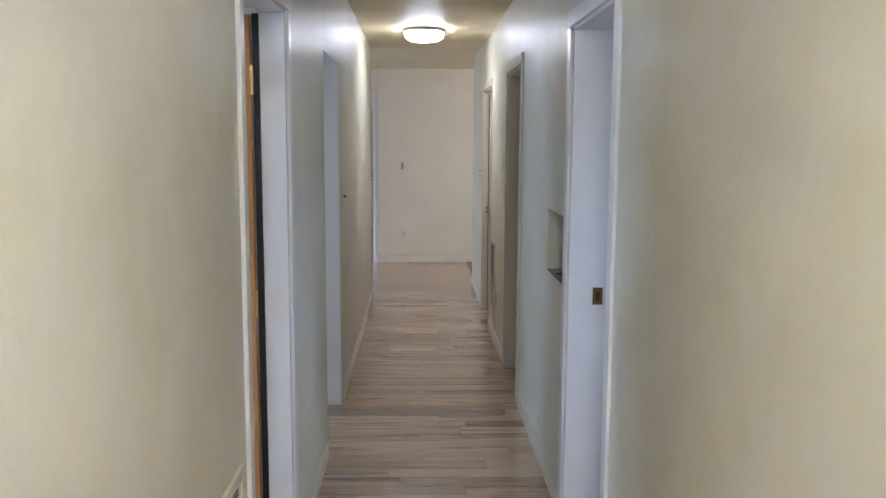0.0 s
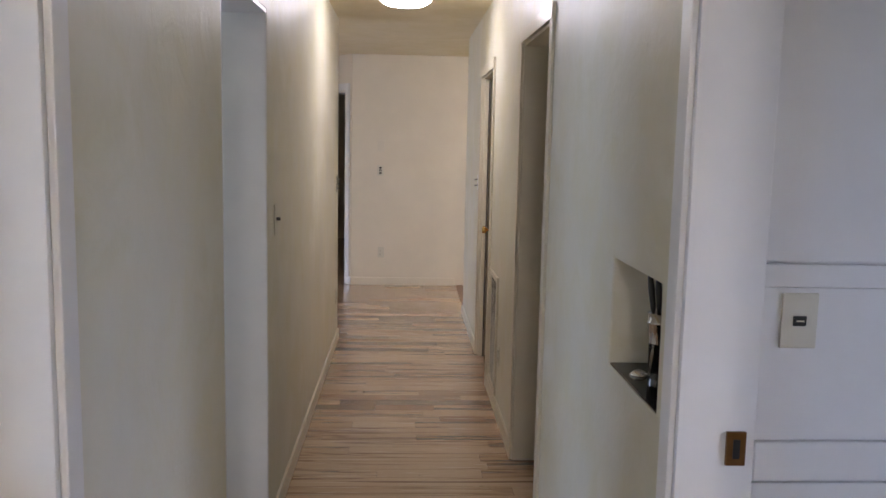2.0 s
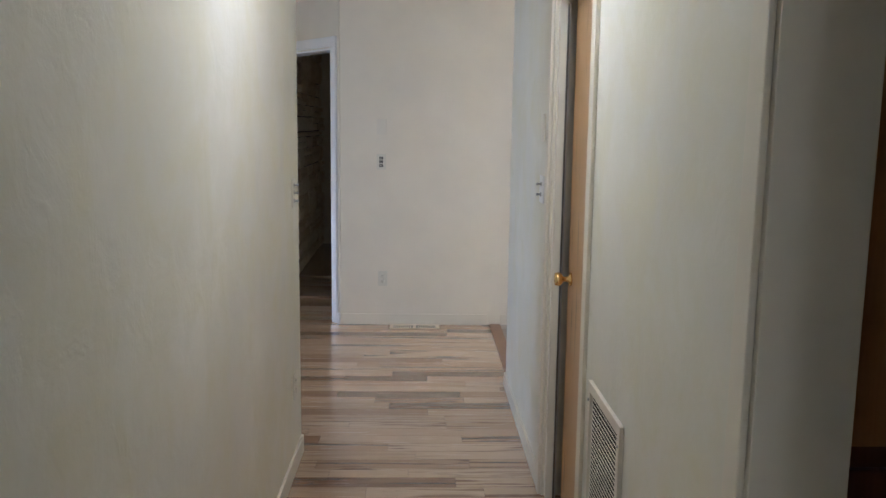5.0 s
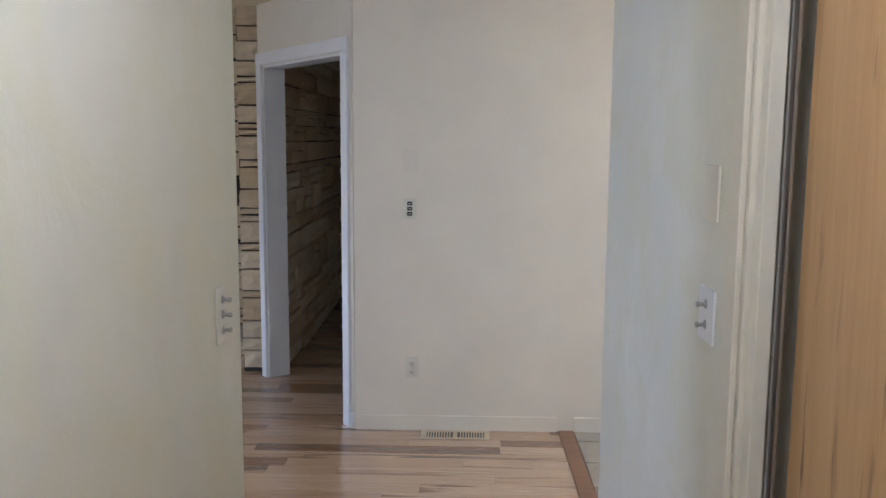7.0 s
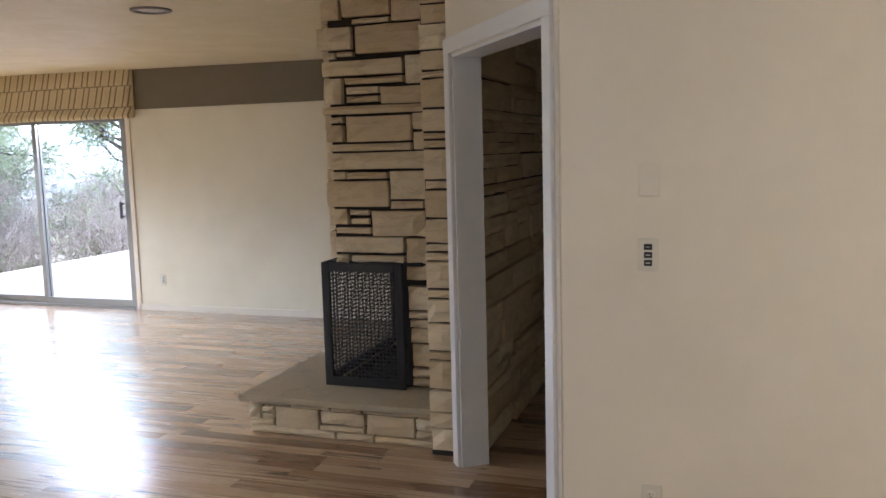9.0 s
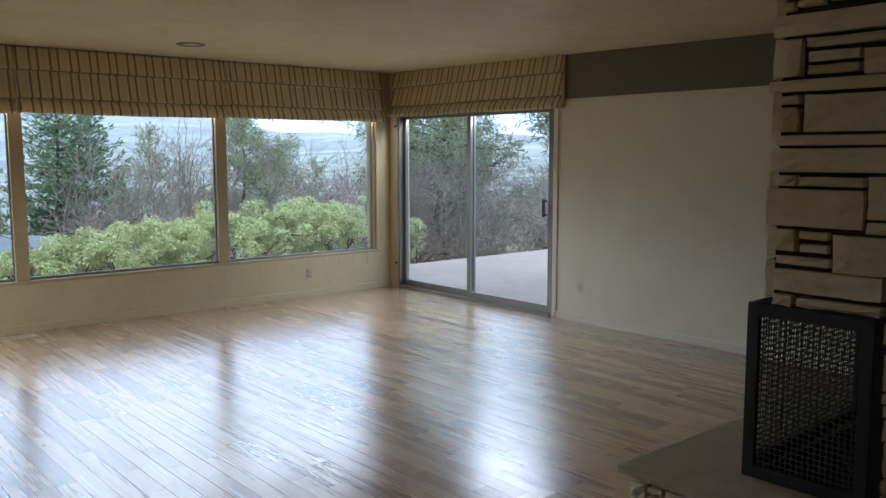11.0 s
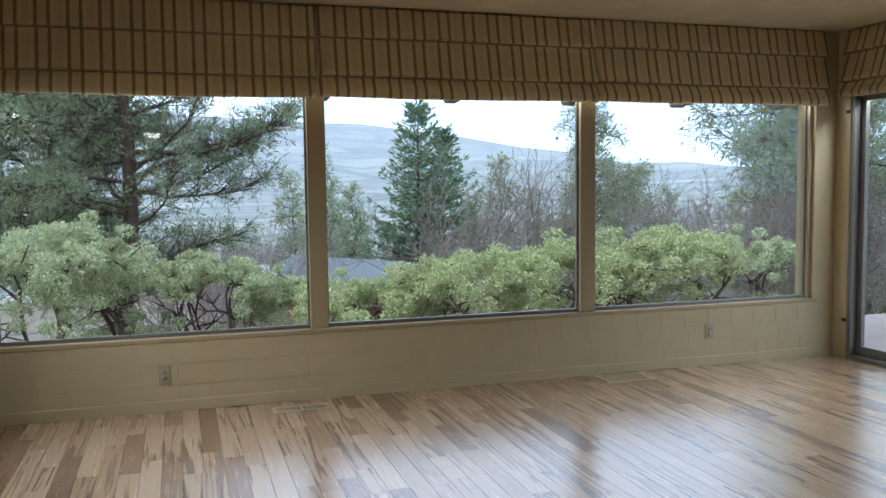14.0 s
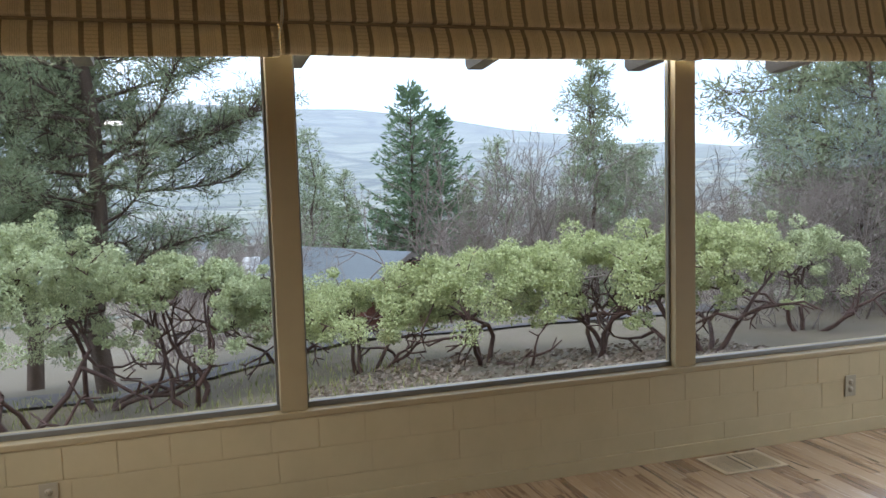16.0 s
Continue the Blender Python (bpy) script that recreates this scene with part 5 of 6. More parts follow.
def screen_panel(p, q, h):
    p, q = Vector(p), Vector(q)
    m = Matrix.Translation((p.x, p.y, 0)) @ Matrix.Rotation(math.atan2(q.y - p.y, q.x - p.x), 4, "Z")
    w = (q - p).length
    e = 0.05
    f = part("frame", B((0, e, -0.012, 0.012, 0, h), (w - e, w, -0.012, 0.012, 0, h), (e, w - e, -0.012, 0.012, 0, 0.055), (e, w - e, -0.012, 0.012, h - e, h), bevel=0.002), BLACK_METAL, fs)
    f.matrix_local = m
    bm = bmesh.new()
    nx, nz = round((w - 2 * e + 0.01) / 0.024), round((h - 0.1) / 0.024)
    px, pz = (w - 2 * e + 0.01) / nx, (h - 0.1) / nz
    rim = ((1, 0), (1, 1), (0, 1), (-1, 1), (-1, 0), (-1, -1), (0, -1), (1, -1))
    for i in range(nx):
        for j in range(nz):
            cx, cz = e - 0.005 + (i + 0.5) * px, 0.05 + (j + 0.5) * pz
            r = 0.465 if (i + j) % 2 else 0.40
            layers = []
            for y in (-0.0012, 0.0012):
                outer = [bm.verts.new((cx + ox * px / 2, y, cz + oz * pz / 2)) for ox, oz in rim]
                inner = [bm.verts.new((cx + math.cos(k * math.pi / 4) * px * r, y, cz + math.sin(k * math.pi / 4) * pz * r)) for k in range(8)]
                for k in range(8):
                    bm.faces.new((outer[k], outer[(k + 1) % 8], inner[(k + 1) % 8], inner[k]))
                layers.append(inner)
            for k in range(8):
                bm.faces.new((layers[0][k], layers[0][(k + 1) % 8], layers[1][(k + 1) % 8], layers[1][k]))
    g = part("mesh", bm, BLACK_METAL, fs, "pierced black metal mesh")
    g.matrix_local = m


SA, SB_, SC_, SD_ = (-2.215, 12.825), (-1.70, 12.825), (-2.24, 14.0), (-1.70, 14.0)
screen_panel(SA, SB_, 0.745)
screen_panel((-2.215, 12.84), SC_, 0.745)
screen_panel(SC_, SD_, 0.745)

# ---- outdoors ----


def ground_z(x, y):
    w = max(0.0, -x - 9.0)
    slope = -1.1 - 0.085 * w + 0.17 * max(-5.0, min(0.0, y - 15.0))
    if w > 16:
        slope -= 0.10 * (w - 16)
    return max(slope, -34.0) + 0.08 * noise.noise(Vector((x * 0.4, y * 0.4, 0)))


bm = bmesh.new()
xs = [-300, -260, -180, -130, -95, -70, -52, -40] + [-34 + i * 1.2 for i in range(21)] + [-8.4, 0, 8, 40, 200]
ys = [-400, -150, -70, -40, -25, -15, -8] + [-4 + i * 1.3 for i in range(24)] + [30, 36, 45, 60, 90, 150, 400]
gv = []
for x in xs:
    row = []
    for y in ys:
        z = ground_z(x, y)
        if x > -8.8 and -6 < y < 26:
            z = -1.1
        row.append(bm.verts.new((x, y, z)))
    gv.append(row)
for i in range(len(xs) - 1):
    for j in range(len(ys) - 1):
        f = bm.faces.new((gv[i][j], gv[i + 1][j], gv[i + 1][j + 1], gv[i][j + 1]))
        f.smooth = True
piece("ground", bm, SOIL, "sloping ground with dry leaves and thin grass", "ground", kind="structure")
setting("foundation", [(WEST - 0.15, 3.7, -1.7, 7.5, -1.6, -0.1), (WEST - 0.15, 3.7, 7.5, NORTH + 0.15, -1.6, -0.1)], BLOCK_PAINT, "block foundation under the house", "foundation")
setting("patio", [(-10.6, 6.0, NORTH + 0.13, 27.0, -0.4, -0.1)], PATIO, "pale concrete patio outside the sliding door", "patio", 0.01)
setting("patio_south", [(-9.4, -3.0, 4.5, SOUTH - 0.13, -0.4, -0.1)], PATIO, "pale concrete landing outside the south door", "patio", 0.01)
setting("roof", [(WEST - 1.1, 5.0, -3.0, NORTH + 1.0, 2.74, 2.95)], RAFTER, "low roof of the house with deep eaves", "roof")
rf = None
for i in range(8):
    y = 8.65 + i * 1.05
    t = thing("rafter_tail", pose(WEST, y, 2.19), "weathered grey rafter end under the eave", "rafter", "rafter tails")
    if rf is None:
        bm = bmesh.new()
        pts = [(-1.12, -0.1), (-1.08, -0.13), (-0.75, -0.1), (-0.2, 0.02), (-0.2, 0.46), (-1.12, 0.46)]
        a = [bm.verts.new((x, -0.045, z)) for x, z in pts]
        b = [bm.verts.new((x, 0.045, z)) for x, z in pts]
        bm.faces.new(a[::-1])
        bm.faces.new(b)
        for k in range(len(pts)):
            bm.faces.new((a[k], a[(k + 1) % len(pts)], b[(k + 1) % len(pts)], b[k]))
        rf = mesh_of(bm, "rafter", RAFTER)
    o = new("rafter", rf)
    o.parent = t

# far hills and valley
bm = bmesh.new()
rows = []
for i in range(41):
    az = radians(35 + i * 3.6)
    row = []
    lift = max(0.3, min(1.15, (math.degrees(az) - 42) / 40))
    for d, base, rise in ((230, -33, 0), (300, -38, 0), (500, -46, 3), (900, -48, 6), (1500, -36, 10), (2200, 20, 22), (3000, 180, 40), (3600, 270, 60)):
        n = noise.fractal(Vector((math.cos(az) * d * 0.0016, math.sin(az) * d * 0.0016, 0.3)), 0.8, 2.0, 4)
        x, y = -math.sin(az) * d, math.cos(az) * d
        row.append(bm.verts.new((x, y + 10, (base * lift if base > 0 else base) + rise * n)))
    rows.append(row)
for r0, r1 in zip(rows, rows[1:]):
    for k in range(len(r0) - 1):
        f = bm.faces.new((r0[k], r1[k], r1[k + 1], r0[k + 1]))
        f.smooth = True
piece("backdrop_hills", bm, FAR, "pale distant valley and hills with haze painted into the colour", "distant hills", kind="structure")


def mesh_np(name, verts, faces, material):
    me = bpy.data.meshes.new(name)
    me.from_pydata(verts.tolist() if hasattr(verts, "tolist") else verts, [], faces.tolist() if hasattr(faces, "tolist") else faces)
    me.materials.append(material)
    return me


def limbs_mesh(name, segs, material, sides=4):
    """Tapered limbs from (start, end, radius, radius) rows."""
    n = len(segs)
    a = np.array([s[0] for s in segs], float)
    b = np.array([s[1] for s in segs], float)
    ra = np.array([s[2] for s in segs], float)[:, None]
    rb = np.array([s[3] for s in segs], float)[:, None]
    d = b - a
    d /= np.linalg.norm(d, axis=1, keepdims=True) + 1e-9
    ref = np.where(np.abs(d[:, 2:3]) > 0.9, np.array([[1.0, 0, 0]]), np.array([[0, 0, 1.0]]))
    u = np.cross(d, ref)
    u /= np.linalg.norm(u, axis=1, keepdims=True) + 1e-9
    v = np.cross(d, u)
    rings = []
    for k in range(sides):
        c, s = math.cos(2 * math.pi * k / sides), math.sin(2 * math.pi * k / sides)
        rings.append(a + (u * c + v * s) * ra)
    for k in range(sides):
        c, s = math.cos(2 * math.pi * k / sides), math.sin(2 * math.pi * k / sides)
        rings.append(b + (u * c + v * s) * rb)
    verts = np.stack(rings, 1).reshape(-1, 3)
    faces = []
    base = np.arange(n) * 2 * sides
    for k in range(sides):
        k2 = (k + 1) % sides
        faces.append(np.stack([base + k, base + k2, base + sides + k2, base + sides + k], 1))
    me = mesh_np(name, verts, np.concatenate(faces), material)
    me.polygons.foreach_set("use_smooth", np.ones(len(me.polygons), bool))
    return me


def leaves_mesh(name, pts, size, material, rs, aspect=0.55, droop=None):
    """One small leaf blade at every point."""
    n = len(pts)
    d = rs.normal(size=(n, 3))
    if droop is not None:
        d = d * 0.35 + droop
    d /= np.linalg.norm(d, axis=1, keepdims=True) + 1e-9
    e = np.cross(d, rs.normal(size=(n, 3)))
    e /= np.linalg.norm(e, axis=1, keepdims=True) + 1e-9
    s = (size * rs.uniform(0.6, 1.4, n))[:, None]
    verts = np.stack([pts, pts + d * s * 0.5 + e * s * aspect * 0.5, pts + d * s, pts + d * s * 0.5 - e * s * aspect * 0.5], 1).reshape(-1, 3)
    base = np.arange(n) * 4
    return mesh_np(name, verts, np.stack([base, base + 1, base + 2, base + 3], 1), material)


def grow(rs, start, way, length, radius, depth, segs, tips, bend=0.35, fork=(2, 3), shrink=0.68, spread=0.6, up=0.1):
    """Branches that bend and fork; fills segs and the tips' places."""
    p = np.array(start, float)
    d = np.array(way, float)
    steps = 3 if depth > 2 else (2 if depth > 0 else 1)
    for i in range(steps):
        d = d + rs.normal(size=3) * bend * 0.5 + np.array([0, 0, up])
        d /= np.linalg.norm(d)
        q = p + d * length / steps
        r0, r1 = radius * (1 - 0.3 * i / steps), radius * (1 - 0.3 * (i + 1) / steps)
        segs.append((p, q, r0, r1))
        p = q
    if depth <= 0:
        tips.append(p)
        return
    for _ in range(rs.integers(fork[0], fork[1] + 1)):
        nd = d + rs.normal(size=3) * spread
        nd /= np.linalg.norm(nd)
        grow(rs, p, nd, length * shrink * rs.uniform(0.8, 1.2), radius * 0.66, depth - 1, segs, tips, bend, fork, shrink, spread, up)


def tree(name, base, label, category, group, trunk_mesh, crown_mesh):
    t = thing(name, pose(*base), label, category, group)
    a = new("trunk", trunk_mesh)
    a.parent = t
    if crown_mesh is not None:
        c = new("crown", crown_mesh)
        c.parent = t
    return t


def manzanita(seed, width, height, leaves, mat):
    """A low twisted tree: red-brown stems from one root, a domed crown of small leaves in clumps."""
    rs = np.random.default_rng(seed)
    segs, tips = [], []
    n = 3 if mat is MANZANITA_GREY else 4
    for i in range(n):
        a = 2 * math.pi * (i + rs.uniform(0, 0.6)) / n
        way = (math.cos(a) * rs.uniform(0.5, 1.0), math.sin(a) * rs.uniform(0.5, 1.0), 0.75)
        grow(rs, (math.cos(a) * 0.1, math.sin(a) * 0.1, -0.1), way, height * 0.42, 0.035 + 0.009 * height, 3, segs, tips, 0.7, (2, 3), 0.62, 0.6, 0.06)
    k = 60
    a = rs.uniform(0, 2 * math.pi, k)
    r = np.sqrt(rs.uniform(0, 1, k)) * width / 2 * 0.92
    dome = np.stack([np.cos(a) * r, np.sin(a) * r, height * (0.60 + 0.38 * np.sqrt(np.clip(1 - (r / (width / 2)) ** 2, 0, 1))) * rs.uniform(0.84, 1.0, k)], 1)
    low = np.stack([np.cos(a) * r * 1.05, np.sin(a) * r * 1.05, height * rs.uniform(0.36, 0.62, k)], 1)
    cl = np.concatenate([dome, dome + rs.normal(size=dome.shape) * 0.15, low[: k // 4]])
    which = rs.integers(0, len(cl), leaves)
    rad = rs.uniform(0.13, 0.28, len(cl))[which][:, None] * (width / 3.2)
    off = rs.normal(size=(leaves, 3))
    off /= np.linalg.norm(off, axis=1, keepdims=True)
    pts = cl[which] + off * rad * rs.uniform(0.55, 1.0, (leaves, 1)) * np.array([1, 1, 0.75])
    for c in cl[::2]:
        j = np.argmin(np.linalg.norm(np.array([s[1] for s in segs]) - c, axis=1))
        s = segs[j][1]
        m = (s + c) / 2 + rs.normal(size=3) * 0.08
        segs.append((s, m, 0.018, 0.012))
        segs.append((m, c, 0.012, 0.004))
    return limbs_mesh("trunk", segs, BARK_RED, 5), leaves_mesh("crown", pts, 0.044, mat, rs, 0.75)


def fir_mesh(seed, height, width, whorls=36, per=6):
    """A fir: whorls of limbs that sweep out and curl up at the tips, with flat side sprays of needles."""
    rs = np.random.default_rng(seed)
    segs = [(np.array([0, 0, -0.5]), np.array([0, 0, height * 0.5]), 0.32, 0.2), (np.array([0, 0, height * 0.5]), np.array([0.05, 0, height]), 0.2, 0.02)]
    at, way = [], []
    for t in range(whorls):
        f = (t + rs.uniform(0, 0.8)) / whorls
        for b in range(per):
            a = 2 * math.pi * (b + rs.uniform(-0.45, 0.45)) / per + t * 0.9
            reach = width / 2 * (1 - f) ** 0.85 * rs.choice((0.55, 0.75, 0.9, 1.0, 1.12)) + 0.25
            slope = -0.22 + 0.85 * f + rs.uniform(-0.12, 0.12)
            p = np.array([0, 0, height * f + rs.uniform(-0.2, 0.2)])
            side = np.array([-math.sin(a), math.cos(a), 0])
            n = max(3, int(reach * 1.7))
            for k in range(n):
                d = np.array([math.cos(a), math.sin(a), slope + 0.55 * (k / n) ** 2])
                q = p + d * reach / n
                segs.append((p, q, 0.015 + 0.012 * reach * (1 - k / n), 0.012 + 0.012 * reach * (1 - (k + 1) / n)))
                arm = (0.25 + 0.34 * reach * (1 - k / n)) * min(1.0, 0.45 + k / 2)
                for sgn in (-1, 1):
                    w = d * 0.75 + side * sgn * rs.uniform(0.5, 1.0) + np.array([0, 0, rs.uniform(-0.3, 0.12)])
                    m = max(4, int(arm * 11))
                    u = rs.uniform(0.05, 1.0, (m, 1))
                    at.append(p + (q - p) * rs.uniform(0, 1) + w * arm * u + rs.normal(size=(m, 3)) * 0.07)
                    way.append(np.repeat(w[None], m, 0) + rs.normal(size=(m, 3)) * 0.25)
                p = q
            at.append(np.repeat(p[None], 5, 0) + rs.normal(size=(5, 3)) * 0.06)
            way.append(np.repeat(d[None], 5, 0))
    at, way = np.concatenate(at), np.concatenate(way)
    return limbs_mesh("trunk", segs, BARK, 4), leaves_mesh("crown", at, 0.46, FIR, rs, 0.26, way)


def tufted_pine(seed, height, width, limbs, tufts, mat, bare=0.15, top=0.5, size=0.2, blades=24, lift=0.12, puff=0.22, bark=None):
    """Pine with crooked limbs that fork into twigs, each twig ending in a round brush of needles."""
    rs = np.random.default_rng(seed)
    r0 = 0.012 * height + 0.03
    segs, tip_at, tip_way = [], [], []
    sway = rs.normal(size=(9, 2)) * 0.012 * height
    sway[0] = 0
    stem = [np.array([sway[i][0], sway[i][1], -0.4 + (height + 0.4) * i / 8]) for i in range(9)]
    for i in range(8):
        segs.append((stem[i], stem[i + 1], r0 * (1 - i / 8.3), r0 * (1 - (i + 1) / 8.3)))
    for i in range(limbs):
        f = (i + rs.uniform(0, 1)) / limbs
        f = bare + (1 - bare) * f
        k = min(7, int(f * 8))
        root = stem[k] + (stem[k + 1] - stem[k]) * (f * 8 - k)
        g = (f - bare) / (1 - bare)
        reach = width / 2 * (1 - g) ** top * min(1.0, 0.55 + 2.2 * g) * rs.uniform(0.5, 1.15) + 0.25
        a = rs.uniform(0, 2 * math.pi)
        d = np.array([math.cos(a), math.sin(a), lift + rs.normal() * 0.28])
        p, n = root, 4
        for s in range(n):
            d = d + rs.normal(size=3) * 0.22 + np.array([0, 0, 0.06])
            d /= np.linalg.norm(d)
            q = p + d * reach / n
            segs.append((p, q, (0.012 + 0.012 * reach) * (1 - s / n * 0.8), (0.012 + 0.012 * reach) * (1 - (s + 1) / n * 0.8)))
            count = max(1, int(round(tufts * reach / (width / 2) * (0.5 + 0.4 * s))))
            if s == 0 and reach > 1.2:
                count = max(0, count // 3)
            for _ in range(count):
                o = p + (q - p) * rs.uniform(0, 1)
                w = d * 0.5 + rs.normal(size=3) * np.array([0.55, 0.55, 0.4]) + np.array([0, 0, 0.2])
                w /= np.linalg.norm(w)
                e = o + w * rs.uniform(0.25, 0.75) * min(1.0, 0.35 + reach * 0.3) * (puff / 0.22)
                segs.append((o, e, 0.012, 0.006))
                tip_at.append(e)
                tip_way.append(w)
            p = q
        tip_at.append(p)
        tip_way.append(d)
    at, way = np.repeat(np.array(tip_at), blades, 0), np.repeat(np.array(tip_way), blades, 0)
    off = rs.normal(size=at.shape)
    off /= np.linalg.norm(off, axis=1, keepdims=True)
    d = off * 0.9 + way * 0.55
    pts = at + d * puff * rs.uniform(0.05, 0.6, (len(at), 1))
    return limbs_mesh("trunk", segs, bark or BARK, 4), leaves_mesh("crown", pts, size, mat, rs, 0.16, d * 0.9)


def bare_tree(seed, height, spread=0.42, depth=6, fork=(2, 3)):
    rs = np.random.default_rng(seed)
    segs, tips = [], []
    for i in range(3):
        grow(rs, (rs.uniform(-0.3, 0.3), rs.uniform(-0.3, 0.3), -0.2), (rs.uniform(-0.4, 0.4), rs.uniform(-0.4, 0.4), 1.0), height * 0.24, 0.02 + height * 0.003, depth, segs, tips, 0.4, fork, 0.76, spread, 0.05)
    return limbs_mesh("trunk", segs, BARK_GREY, 3)


AHEAD, ASIDE = Vector((-0.952, 0.306)), Vector((0.306, 0.952))


def spot(side, dist):
    """A place dist metres out from the room along the view, side: sideways share of that distance."""
    p = Vector((-5.0, 11.13)) + dist * (AHEAD + side * ASIDE)
    return p.x, p.y


def plant(name, meshes, side, dist, label, category, group, z=None, turn=0.0, scale=1.0):
    x, y = spot(side, dist)
    t = tree(name, (0, 0, 0), label, category, group, *meshes)
    t.matrix_world = pose(x, y, ground_z(x, y) if z is None else z, 0, 0, turn) @ Matrix.Scale(scale, 4)
    return t


MZ = "grey-green manzanita with twisted red-brown stems"
for seed, side, dist, w, h, n, mat, z in (
        (11, -0.305, 15.6, 2.5, 2.75, 14000, MANZANITA_GREY, None), (12, -0.52, 14.2, 3.0, 3.5, 15000, MANZANITA_GREY, None), (13, -0.42, 16.4, 2.3, 3.05, 11000, MANZANITA_GREY, None),
        (14, -0.185, 17.0, 2.2, 1.75, 9000, MANZANITA_GREY, None), (15, -0.10, 15.0, 2.9, 1.45, 13000, MANZANITA, None), (16, 0.045, 14.6, 3.1, 1.85, 15000, MANZANITA, None),
        (17, 0.185, 14.8, 3.1, 2.0, 15000, MANZANITA, None), (18, 0.315, 14.5, 2.5, 2.15, 14000, MANZANITA, None), (19, 0.43, 16.5, 2.0, 1.9, 9000, MANZANITA_GREY, None)):
    plant("manzanita", manzanita(seed, w * 1.12, h * 1.08, int(n * 2.8), mat), side, dist, ("bright " if mat is MANZANITA else "") + MZ, "shrub", "manzanitas", z)

big = tufted_pine(31, 17.0, 8.2, 120, 26, PINE, 0.14, 0.35, 0.13, 28, 0.14, 0.24)
plant("pine_tree", big, -0.41, 19.0, "large spreading pine with a reddish trunk", "pine tree", "")
big2 = tufted_pine(32, 18.0, 7.4, 80, 11, PINE, 0.16, 0.45, 0.3, 12, 0.04, 0.34)
plant("pine_tree", big2, -0.50, 24.0, "large spreading pine behind the shrubs", "pine tree", "")
plant("pine_tree", big2, -0.62, 21.0, "large spreading pine behind the shrubs", "pine tree", "", turn=120)
fir = fir_mesh(33, 22.0, 14.0, 38, 7)
plant("fir_tree", fir, -0.034, 70.0, "dense dark green fir above the neighbouring roof", "fir tree", "", z=-13.6)
plant("fir_tree", fir, -0.004, 73.0, "dense dark green fir above the neighbouring roof", "fir tree", "", z=-15.5, turn=70)
pineR = tufted_pine(34, 17.0, 7.2, 60, 8, PINE, 0.22, 0.7, 0.3, 22, 0.2, 0.36)
plant("pine_tree", pineR, 0.182, 46.0, "open pine with upturned limbs", "pine tree", "", z=-9.6)
plant("pine_tree", pineR, 0.235, 52.0, "open pine with upturned limbs", "pine tree", "", z=-14.5, turn=50)
thin = tufted_pine(35, 15.0, 4.6, 60, 5, PINE, 0.1, 0.75, 0.4, 9, 0.15, 0.4)
for side, dist, z, turn in ((0.066, 62, -11.5, 0), (-0.155, 60, -10.5, 90), (-0.115, 66, -13.5, 40), (0.105, 68, -14.0, 140), (0.27, 60, -14.0, 200), (-0.14, 75, -13.0, 10), (0.15, 75, -14.5, 80), (0.035, 70, -14.5, 25), (-0.19, 64, -12.5, 160)):
    plant("pine_tree", thin, side, dist, "slender young pine on the slope", "pine tree", "slope pines", z, turn)
plant("pine_tree", big2, 0.44, 30.0, "tall pine beyond the bare thicket", "pine tree", "", z=-5.5, turn=33)
# woods that the patio door looks out on
for x, y, z, turn, s in ((-18.5, 31, -4, 20, 0.9), (-22, 28, -5, 200, 0.72)):
    t = tree("pine_tree", (0, 0, 0), "tall pine behind the patio thicket", "pine tree", "patio pines", *big2)
    t.matrix_world = pose(x, y, z, 0, 0, turn) @ Matrix.Scale(s, 4)

bares = [bare_tree(50 + i, 4.6) for i in range(4)]
slim = [bare_tree(60 + i, 4.6, 0.4, 5) for i in range(3)]
rs = np.random.default_rng(5)
BARE_TEXT = "leafless grey-brown thicket tree"
for i in range(36):
    dist = rs.uniform(18, 28)
    side = rs.uniform(0.345 + 1.3 / dist, 0.8)
    t = plant("bare_tree", (bares[i % 4], None), side, dist, BARE_TEXT, "bare tree", "thicket", None, rs.uniform(0, 360), rs.uniform(0.65, 0.98))
for i in range(9):
    plant("bare_tree", (bares[i % 4], None), 0.37 + 0.02 * i, 19.5 + 0.6 * (i * 4 % 7), BARE_TEXT, "bare tree", "thicket", None, i * 77.0, 0.98 + 0.05 * (i * 3 % 5))
for i in range(30):
    x, y = rs.uniform(-19, -2), rs.uniform(27.5, 33)
    if i < 14:
        x, y = rs.uniform(-14, -11.3), rs.uniform(20.5, 30)
    t = tree("bare_tree", (0, 0, 0), BARE_TEXT, "bare tree", "thicket", bares[i % 4], None)
    t.matrix_world = pose(x, y, ground_z(min(x, -9), y), 0, 0, rs.uniform(0, 360)) @ Matrix.Scale(rs.uniform(0.62, 0.92), 4)
for i in range(64):
    side, dist = rs.uniform(-0.36, 0.36), rs.uniform(33, 60)
    if -0.19 < side < -0.01:
        dist = 60 + dist * 0.2
    t = plant("bare_tree", (slim[i % 3], None), side, dist, BARE_TEXT, "bare tree", "slope thicket", None, rs.uniform(0, 360), rs.uniform(1.4, 2.2))

for i in range(14):
    plant("bare_shrub", (slim[i % 3], None), 0.30 + 0.025 * i, 16.6 + 0.5 * (i * 5 % 6), "low leafless grey-brown shrub", "bare shrub", "undergrowth", None, i * 53.0, 0.36 + 0.04 * (i * 3 % 5))

